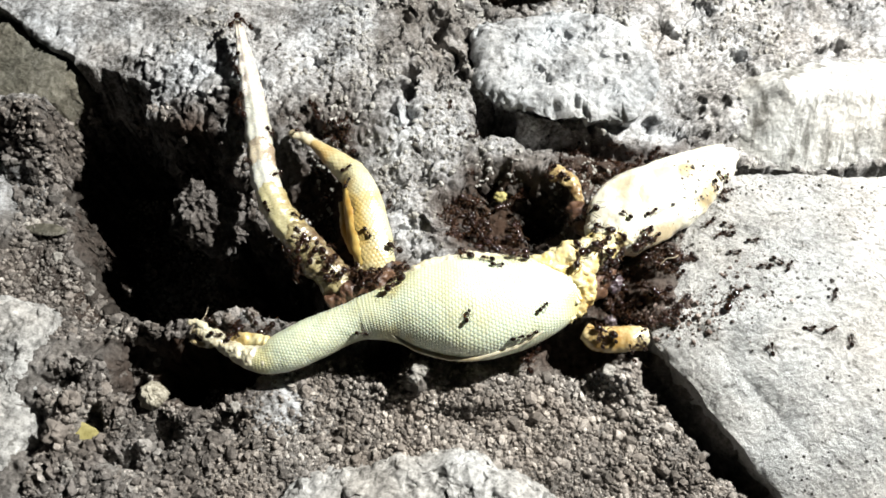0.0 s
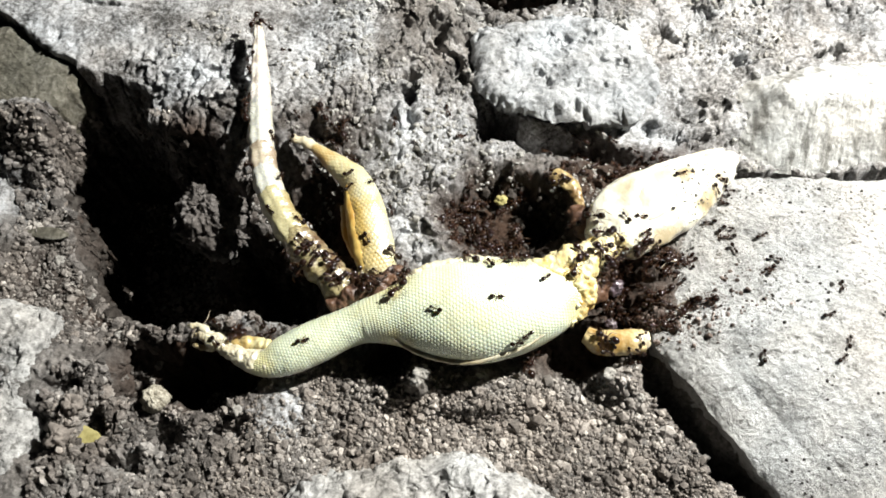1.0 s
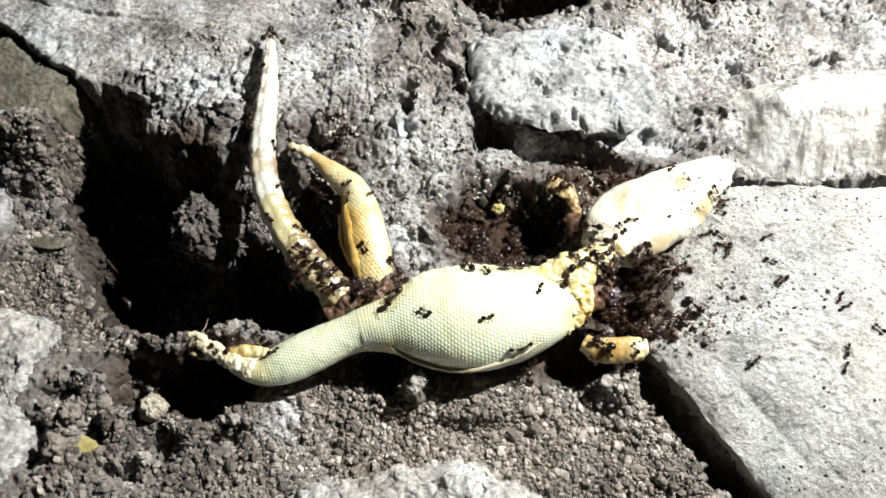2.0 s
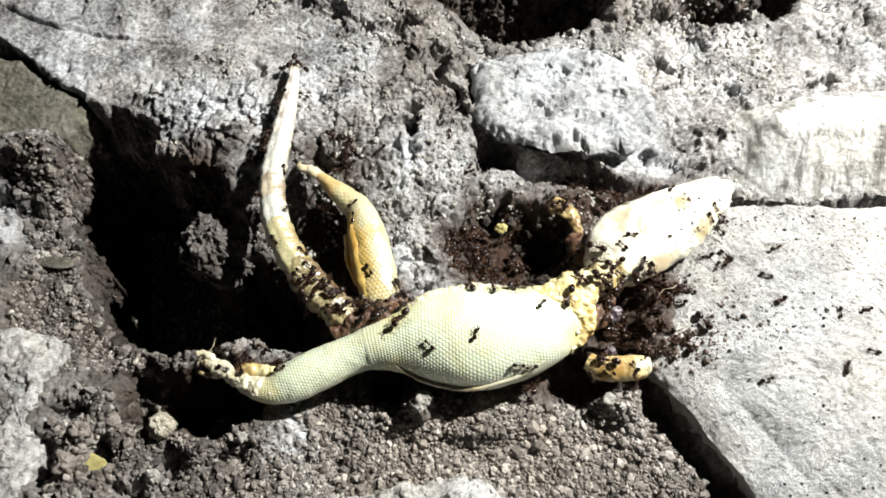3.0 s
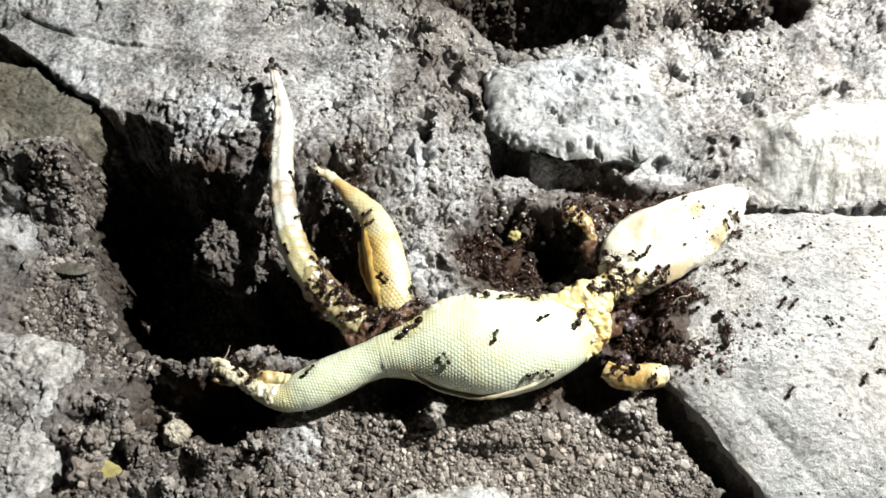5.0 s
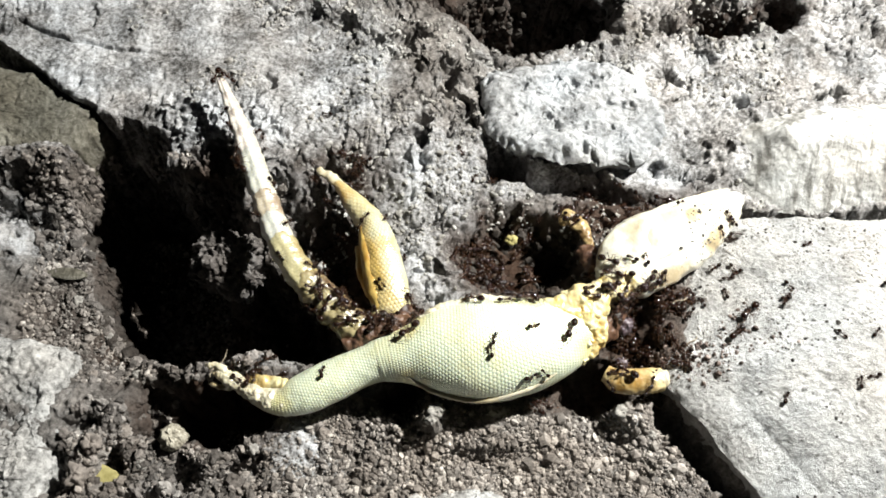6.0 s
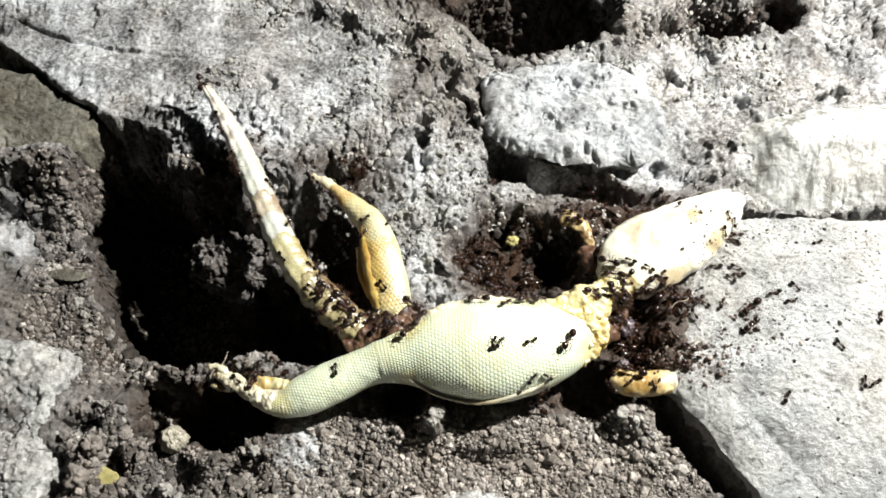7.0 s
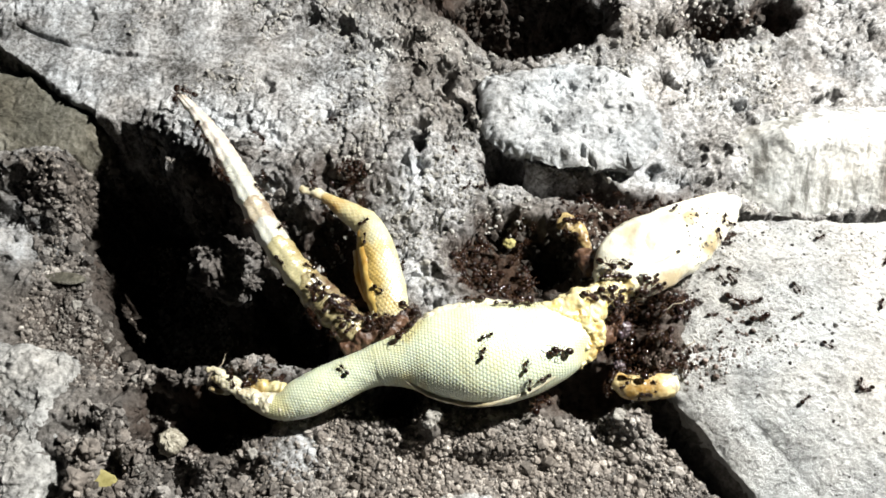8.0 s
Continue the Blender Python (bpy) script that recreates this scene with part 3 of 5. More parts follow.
# one line of flesh from the shoulder over the belly to the end of the hind leg
BODY = [(21.6, -7.0, 4.4, 2.0, 1.6), (19.2, -8.2, 4.6, 3.7, 2.7), (16.6, -9.1, 4.8, 5.1, 3.9), (13.6, -10.0, 5, 6.3, 5.0), (9.4, -11.1, 5, 7.3, 5.8), (5, -11.8, 5, 7.7, 6.2),
        (1.3, -12, 5, 7.5, 5.9), (-3, -12.1, 5, 6.4, 5.0), (-7, -12.4, 4.8, 4.7, 3.9), (-10, -12.9, 4.6, 3.6, 3.2), (-12.5, -13.6, 4.3, 3.0, 2.75), (-15, -14.5, 4.0, 2.95, 2.65),
        (-18.9, -16.2, 3.4, 3.15, 2.7), (-22.6, -17.8, 3.0, 3.0, 2.4), (-25.4, -18.8, 2.7, 2.3, 1.8), (-27.6, -18.9, 2.6, 1.5, 1.2)]


def build_lizard():
    torso = part("torso", tube("torso", BODY, BELLY_SKIN, 440, 600, 0.5, 0.18, 5, 3, depth=0.08, stretch=(0, 0.66)), lizard, "pale green scaly belly")
    part("skin_fold", tube("skin_fold", [(-8.0, -15.6, 6.6, .2, .15), (-6.4, -16.8, 6.0, .4, .3), (-3.9, -18.1, 5.4, .45, .35), (-0.3, -19.2, 5.2, .45, .4), (3.6, -19.7, 5.5, .45, .4), (7.5, -19.0, 6.2, .42, .35), (11.1, -17.8, 6.6, .35, .3), (13.9, -16.2, 7.1, .2, .15)],
         DRY_SKIN, 10, 80, 0, 0.12, 1.0, 4), torso, "pale ridge of skin along the flank")
    part("torn_edge", tube("torn_edge", [(-5.4, -7.6, 7.0, .3, .3), (-3.2, -6.3, 7.3, .6, .4), (-0.3, -5.5, 7.4, .65, .45), (3, -4.9, 7.3, .65, .45), (6.3, -4.5, 7.1, .55, .4), (9.2, -4.8, 7.2, .25, .25)],
         DRY_SKIN, 14, 90, 0, 0.55, 1.0, 5), torso, "crinkled torn edge of white skin")
    part("neck", tube("neck", [(13.6, -6.6, 6.2, 2.0, 2.4), (16.5, -6.2, 6.0, 3.0, 2.9), (19.5, -5.0, 6.0, 3.1, 2.8), (22.5, -3.2, 5.8, 2.8, 2.4), (25.2, -1.4, 5.5, 2.6, 2.3), (28, 0.6, 5.2, 3, 2.2)], PALE_FAT, 90, 120, 0, 0.9, 1.8, 7), lizard, "pale yellow fatty neck laid bare")
    part("shoulder_fat", tube("shoulder_fat", [(15.2, -5.2, 7.6, .9, .7), (18.2, -6.8, 7.2, 1.6, 1.1), (20.2, -9.0, 6.2, 1.8, 1.5), (19.8, -11.4, 5.2, 1.5, 1.4), (18.0, -13.4, 4.6, .9, .9)], FAT, 60, 100, 0, 0.9, 1.2, 25), torso, "ragged amber fat at the torn shoulder")
    part("shoulder_flesh", tube("shoulder_flesh", [(16, -12, 3.4, 1.6, 1.5), (19.5, -10, 4.2, 2, 2), (22.5, -7.5, 3.6, 2, 1.8), (25, -4.5, 3, 1.6, 1.4)], FLESH, 36, 44, 0, 1.1, 1.6, 8), lizard, "dark red flesh at the shoulder")
    part("throat_flesh", tube("throat_flesh", [(21, 6.5, 1.5, 1.6, 1.3), (22, 3.5, 2.8, 1.9, 1.6), (23.5, 0.5, 4, 2, 1.6)], FLESH, 36, 40, 0, 0.9, 1.6, 9), lizard, "brown flesh beside the neck")
    head = part("head", tube("head", [
        (23.5, -0.6, 4.8, 2.8, 2.0), (26, 1.2, 5.0, 5.2, 2.7), (29.5, 3.6, 5.2, 6.4, 3.0), (33, 5.7, 5.2, 6.3, 3.1), (37, 8.3, 5.0, 5.4, 2.8), (41, 11.0, 4.7, 4.1, 2.4), (44, 13.1, 4.5, 2.9, 1.9), (45.9, 14.4, 4.5, 1.8, 1.4)],
        HEAD_SKIN, 160, 160, 0.6, 0.9, 4.5, 10, 0.8, 0.03), lizard, "pale head seen from under the chin")
    part("jaw_edge", tube("jaw_edge", [(26.5, -2.6, 5.2, .4, .4), (30.5, -1.2, 5.6, .6, .5), (35, 1.2, 5.6, .6, .5), (39.5, 5.4, 5.2, .55, .5), (43.4, 9.6, 4.9, .5, .45), (46, 12.8, 4.7, .4, .4)], HEAD_SKIN, 14, 70, 0, 0.25, 1.2, 11), head, "pale rim of the jaw")
    part("jaw_edge", tube("jaw_edge", [(24.6, 5.2, 5.0, .4, .4), (27, 8.2, 5.4, .6, .5), (31, 11.0, 5.4, .6, .5), (36, 13.2, 5.2, .55, .5), (41, 15.0, 4.9, .5, .45), (44.6, 15.9, 4.7, .4, .4)], HEAD_SKIN, 14, 70, 0, 0.25, 1.2, 12), head, "pale rim of the jaw")
    part("chin_plate", tube("chin_plate", [(29, 3.2, 7.3, 2.0, .6), (32.5, 5.4, 7.7, 3.0, .8), (36.5, 8.0, 7.4, 2.8, .7), (40.5, 10.7, 6.7, 1.9, .6), (43, 12.4, 6.0, 1.0, .4)], HEAD_SKIN, 60, 60, 0.7, 0.35, 2.2, 13, 0.8, 0.04), head, "white chin with thin amber patches")
    leg = part("hind_leg", tube("hind_leg", BODY, BELLY_SKIN, 260, 600, 0.46, 0.2, 3, 3, depth=0.07, stretch=(0.66, 1)), lizard, "pale green scaly hind leg")
    part("foot", tube("foot", [(-24.6, -18.6, 2.8, 2.0, 1.5), (-26.4, -18.8, 2.8, 1.8, 1.4), (-28.4, -18.3, 2.8, 1.4, 1.1), (-31, -17.0, 2.9, 1.15, .9), (-33.6, -15.5, 3.0, 1.2, .85), (-36, -14.4, 2.9, .7, .5)],
        DRY_SKIN, 90, 140, 0, 0.55, 1.1, 13), leg, "pale shrivelled hind foot")
    part("toe", tube("toe", [(-33.6, -15.0, 3.1, .55, .45), (-35.6, -13.6, 3.3, .5, .4), (-37.4, -13.2, 3.0, .25, .2)], DRY_SKIN, 24, 40, 0, 0.35, 0.8, 27), leg)
    part("toe", tube("toe", [(-32.6, -16.4, 2.7, .6, .5), (-34.8, -16.6, 2.4, .5, .4), (-36.6, -16.0, 2.2, .3, .25)], DRY_SKIN, 24, 40, 0, 0.35, 0.8, 28), leg)
    part("shank_flesh", tube("shank_flesh", [(-25.4, -16.6, 3.0, 1.0, .8), (-28, -15.8, 2.6, 1.1, .9), (-30.5, -15.6, 2.6, .8, .7)], FAT, 24, 24, 0, 0.5, 1.2, 15), leg, "yellow flesh of the bitten shank")
    # the raised hind leg: a thigh that stays and a shank that ants tug to and fro
    thigh = part("raised_thigh", tube("raised_thigh", [(-9.6, -6.0, 4.0, 2.6, 2.0), (-10.2, -3.5, 4.8, 3.1, 2.3), (-11.1, 0.6, 5.2, 3.15, 2.4), (-12.0, 4.6, 5.3, 2.95, 2.3), (-13.2, 8.8, 5.2, 2.5, 2.1), (-14.4, 11, 5, 2.1, 1.8)],
        CREAM_SKIN, 190, 170, 0.55, 0.25, 3, 16), lizard, "amber and cream scaly raised thigh")
    part("thigh_flap", tube("thigh_flap", [(-13.5, -2.5, 4.0, .4, .3), (-15.2, 1.5, 4.6, .5, .3), (-15.6, 5.5, 5.0, .35, .25)], AMBER_SKIN, 12, 24, 0, 0.3, 1, 17), thigh, "curled strip of amber skin")
    part("amber_flank", tube("amber_flank", [(-11.6, -5.0, 5.2, 1.2, 1.2), (-12.6, -2.0, 5.4, 1.4, 1.5), (-13.4, 1.5, 5.6, 1.3, 1.5), (-14.2, 5.0, 5.6, 1.0, 1.3), (-14.8, 8.4, 5.6, .6, .9)], AMBER_FLESH, 24, 50, 0, 0.3, 1.6, 24), thigh, "glossy amber inner flank of the thigh")
    shank = part("raised_shank", tube("raised_shank", [(0, 0, 0, 2.3, 1.9), (-2.2, 1.9, 0.1, 1.9, 1.6), (-4.6, 4.1, 0.1, 1.3, 1.1), (-6.4, 5.6, 0.2, .8, .7)], AMBER_SKIN, 60, 60, 0.6, 0.2, 2, 18), lizard, "amber scaly shank")
    part("foot", tube("raised_foot", [(-6.0, 5.2, 0.1, .8, .6), (-8.0, 6.6, .2, .9, .5), (-10.2, 7.8, 0, .5, .4)], DRY_SKIN, 20, 24, 0, 0.4, 1, 19), shank, "shrivelled hind foot")
    part("groin_flesh", tube("groin_flesh", [(-16.5, -10.6, 4.6, 1.2, 1.0), (-14, -9.4, 5.4, 1.6, 1.2), (-10.5, -8.6, 6.2, 1.5, 1.1), (-7.2, -7.6, 6.4, 1.0, .8)], FLESH, 40, 60, 0, 0.7, 1.2, 26), lizard, "torn brown skin and flesh at the groin")
    part("hip_flesh", tube("hip_flesh", [(-17, -8.5, 3.0, 1.8, 1.5), (-13.5, -7.5, 3.8, 2.2, 1.8), (-9, -6.8, 4.4, 2.2, 1.6), (-6, -6.0, 4.2, 1.4, 1.2)], FLESH, 40, 50, 0, 1.0, 1.6, 20), lizard, "dark flesh at the hip")
    fore = part("foreleg", tube("foreleg", [(20.6, -14.6, 2.4, 1.4, 1.2), (22.4, -15.7, 2.6, 1.8, 1.45), (24.6, -15.9, 2.8, 1.95, 1.5), (27.0, -15.8, 2.8, 1.9, 1.5), (28.8, -15.6, 2.8, 1.75, 1.4)],
        HONEY, 60, 70, 0, 0.28, 1.8, 21, 0.15), lizard, "amber stump of a foreleg")
    part("bone_end", tube("bone_end", [(28.2, -15.7, 2.9, 1.5, 1.25), (29.2, -15.6, 2.9, 1.45, 1.2), (29.6, -15.6, 2.9, 1.2, 1.0)], DRY_SKIN, 30, 20, 0, 0.3, .9, 22, 0.15), fore, "pale cut end")
    part("far_foreleg", tube("far_foreleg", [(17.4, 11.6, 1.4, .5, .4), (18.6, 12.4, 1.9, 1.5, .5), (20.2, 11.6, 1.8, 1.3, .6), (21.4, 9.4, 1.5, .9, .6), (22.0, 7.4, 1.4, .8, .7)], FLAP, 40, 50, 0, 0.6, 1.4, 23), lizard, "ragged brownish yellow foreleg skin")


build_lizard()


# thin brown patches of the chin: centre x, y, half length, half width, strength, turn
PATCHES = [(37.2, 9.6, 2.0, 1.5, 0.9, 20), (33.4, 9.4, 1.8, 1.4, 0.55, 40), (40.6, 6.0, 2.6, 1.2, 0.9, 50), (33.0, -0.6, 2.8, 1.6, 0.8, 20), (29.0, 4.0, 2.2, 1.4, 0.35, 60), (27.6, 7.4, 1.8, 1.2, 0.6, 50)]


def stain_head():
    for ob in lizard.children_recursive:
        if ob.name.startswith(("head", "chin_plate", "jaw_edge")):
            v = np.array([p.co for p in ob.data.vertices]) / MM
            x, y = v[:, 0] + 0.9 * fbm(v[:, 0], v[:, 1], 0, 2.5, 3, 501), v[:, 1] + 0.9 * fbm(v[:, 0], v[:, 1], 4, 2.5, 3, 502)
            worn = np.zeros(len(v))
            for cx, cy, rx, ry, k, turn in PATCHES:
                worn = np.maximum(worn, k * blob(x, y, cx, cy, rx, ry, 0.5, turn))
            ob.data.attributes.new("thin_patch", "FLOAT", "POINT").data.foreach_set("value", worn.astype(np.float32))


# thin yellow skin where the belly is torn open and along the inner thigh: name, then patches
THIN = {"torso": [(19.5, -6.5, 4.2, 4.0, 0.85, 0), (16, -5.2, 5.5, 1.8, 0.7, -20), (20, -10.5, 2.4, 4.0, 0.9, -25), (7, -5.0, 9, 1.1, 0.5, -6), (-7, -9.0, 3.2, 2.0, 0.7, 30), (-6.6, -17.4, 2.6, 0.9, 0.6, -35)],
        "raised_thigh": [(-13.4, 1.5, 1.9, 8, 0.95, 14), (-10.5, -4.5, 3.0, 1.6, 0.7, 0)], "hind_leg": [(-26.5, -18.6, 2.4, 3.0, 0.6, 0)]}


def stain_skin():
    for ob in lizard.children:
        if ob.name in THIN:
            v = np.array([p.co for p in ob.data.vertices]) / MM
            x, y = v[:, 0] + 1.4 * fbm(v[:, 0], v[:, 1], 0, 2.2, 4, 511, 0.6), v[:, 1] + 1.4 * fbm(v[:, 0], v[:, 1], 4, 2.2, 4, 512, 0.6)
            worn = np.zeros(len(v))
            for cx, cy, rx, ry, k, turn in THIN[ob.name]:
                worn = np.maximum(worn, k * blob(x, y, cx, cy, rx, ry, 0.6, turn))
            ob.data.attributes.new("thin_patch", "FLOAT", "POINT").data.foreach_set("value", worn.astype(np.float32))


stain_head()
stain_skin()
shank_ob = next(o for o in lizard.children if o.name.startswith("raised_shank"))
foreleg_ob = next(o for o in lizard.children if o.name.startswith("foreleg"))

BITTEN_SKIN = skin("bitten_skin", (0.14, 0.10, 0.045), (0.34, 0.29, 0.15), (0.11, 0.06, 0.03), 0.9)
OLIVE_SKIN = skin("olive_tail_skin", (0.30, 0.28, 0.14), (0.52, 0.48, 0.28), (0.28, 0.20, 0.07), 0.8, 0.3)
BROWN_SKIN = skin("brown_tail_skin", (0.30, 0.24, 0.17), (0.56, 0.50, 0.38), (0.22, 0.15, 0.09), 0.85, 0.3, 260)
TIP_SKIN = skin("white_tail_skin", (0.52, 0.46, 0.38), (0.76, 0.73, 0.66), (0.42, 0.29, 0.21), 0.55, 0.4, 260)
# tail: stiff short joints on one chain
TAIL_STEP = 4.0
TAIL_ROOT = Vector((-14.2, -9.0, 4.6))
TAIL_WIDTH = [2.4, 2.5, 2.5, 2.35, 2.2, 2.15, 2.05, 2.0, 1.95, 1.8, 1.6, 1.3, 0.95, 0.6]


def build_tail():
    joints = []
    for k in range(len(TAIL_WIDTH) - 1):
        a, b = TAIL_WIDTH[k], TAIL_WIDTH[k + 1]
        mat = (BITTEN_SKIN, BITTEN_SKIN, BITTEN_SKIN, OLIVE_SKIN, OLIVE_SKIN, TAIL_SKIN, BROWN_SKIN)[k] if k < 7 else TAIL_SKIN if k < 9 else TIP_SKIN
        me = tube("tail_joint", [(0, 0, 0, a, a * .8), (TAIL_STEP * .5, 0, 0, (a + b) / 2 * 1.03, (a + b) / 2 * .82), (TAIL_STEP, 0, 0, b, b * .8)],
                  mat, 64, 36, 0.5 if k > 2 else 0, 0.3 if k > 2 else 0.6, 2.0, 200, 0.9, 0.04, flutes=0.08 if k > 2 else 0.05)
        joints.append(part("tail_joint", me, lizard, "" if k else "bitten root of the pale tail"))
    return joints


TAIL = build_tail()

# time, lift towards the tip in degrees, and the headings of the tail joints from root to tip
TAIL_BENDS = [
    (0.0, 0, (134, 133, 132, 129, 116, 107, 101, 101, 103, 104, 105, 105, 104)),
    (1.0, 1, (133, 134, 132, 125, 117, 109, 101, 97, 96, 95, 96, 96, 97)),
    (1.5, 0, (133, 133, 129, 124, 117, 109, 102, 97, 93, 92, 93, 95, 96)),
    (3.0, -4, (140, 136, 128, 123, 114, 104, 96, 86, 83, 84, 85, 87, 90)),
    (3.5, -4, (145, 140, 131, 122, 112, 102, 97, 89, 81, 78, 79, 84, 89)),
    (4.5, -2, (142, 137, 131, 121, 111, 102, 96, 90, 85, 83, 88, 96, 100)),
    (6.0, 4, (142, 137, 135, 128, 120, 114, 111, 111, 111, 112, 114, 114, 114)),
    (6.5, 5, (144, 137, 132, 124, 119, 115, 113, 112, 111, 113, 116, 120, 123)),
    (7.0, 4, (141, 137, 135, 127, 120, 117, 116, 115, 116, 117, 119, 121, 123)),
    (8.0, 5, (135, 135, 136, 133, 126, 123, 121, 120, 121, 122, 125, 129, 131)),
]
TAIL_RISE = (4, 8, 8, 9, 9, 7, 6, 5, 4, 3, 2, 0, 0)


def tail_poses(lift, bends):
    at, out = TAIL_ROOT.copy(), []
    for n, (turn, rise) in enumerate(zip(bends, TAIL_RISE)):
        spin = Euler((0, radians(-rise - lift * n / 12), radians(turn)))
        out.append(Matrix.Translation(at * MM) @ spin.to_matrix().to_4x4())
        at = at + spin.to_matrix() @ Vector((TAIL_STEP, 0, 0))
    return out


# ---- grit, pebbles and litter ----
def icosahedron():
    g = (1 + 5**0.5) / 2
    v = np.array([(-1, g, 0), (1, g, 0), (-1, -g, 0), (1, -g, 0), (0, -1, g), (0, 1, g), (0, -1, -g), (0, 1, -g), (g, 0, -1), (g, 0, 1), (-g, 0, -1), (-g, 0, 1)])
    f = [(a, b, c) for a in range(12) for b in range(a + 1, 12) for c in range(b + 1, 12)
         if max(np.linalg.norm(v[a] - v[b]), np.linalg.norm(v[b] - v[c]), np.linalg.norm(v[a] - v[c])) < 2.1]
    f = [t if np.dot(np.cross(v[t[1]] - v[t[0]], v[t[2]] - v[t[0]]), v[t[0]]) > 0 else t[::-1] for t in f]
    return v / np.linalg.norm(v[0]), np.array(f)


ICO_V, ICO_F = icosahedron()


def split_once(v, f):
    """Each triangle in four, on the unit ball."""
    verts, made, out = [tuple(p) for p in v], {}, []
    for a, b, c in f:
        mids = []
        for p, q in ((a, b), (b, c), (c, a)):
            key = (min(p, q), max(p, q))
            if key not in made:
                m = (np.array(verts[p]) + verts[q]) / 2
                made[key] = len(verts)
                verts.append(tuple(m / np.linalg.norm(m)))
            mids.append(made[key])
        ab, bc, ca = mids
        out += [(a, ab, ca), (ab, b, bc), (ca, bc, c), (ab, bc, ca)]
    return np.array(verts), np.array(out)


FINE_V, FINE_F = split_once(ICO_V, ICO_F)


def scatter(name, x, y, size, mat, label, category, sink=0.25, z=None, fine=False):
    n = len(x)
    z = ground_at(x, y) if z is None else z
    bv, bf = (FINE_V, FINE_F) if fine else (ICO_V, ICO_F)
    lumpy = 0.72 + 0.55 * rng.rand(n, len(bv), 1)
    if fine:
        lumpy = 1 + 0.30 * np.sin(bv @ rng.randn(3, n) * 2.6 + rng.rand(n) * 6).T[..., None] + 0.5 * (rng.rand(n, len(bv), 1) - 0.5)
    r = size[:, None, None] * lumpy * (0.7 + 0.6 * rng.rand(n, 1, 3))
    v = bv[None] * r
    a = rng.rand(n) * 2 * np.pi
    c, s = np.cos(a)[:, None], np.sin(a)[:, None]
    v = np.stack([v[..., 0] * c - v[..., 1] * s, v[..., 0] * s + v[..., 1] * c, v[..., 2]], -1)
    v = v + np.stack([x, y, z + size * sink], -1)[:, None]
    f = (bf[None] + len(bv) * np.arange(n)[:, None, None]).reshape(-1, 3)
    me = mesh_from(name, v.reshape(-1, 3), f, mat, (), False)
    return tagged(new(name, me), label, category, kind="stuff")


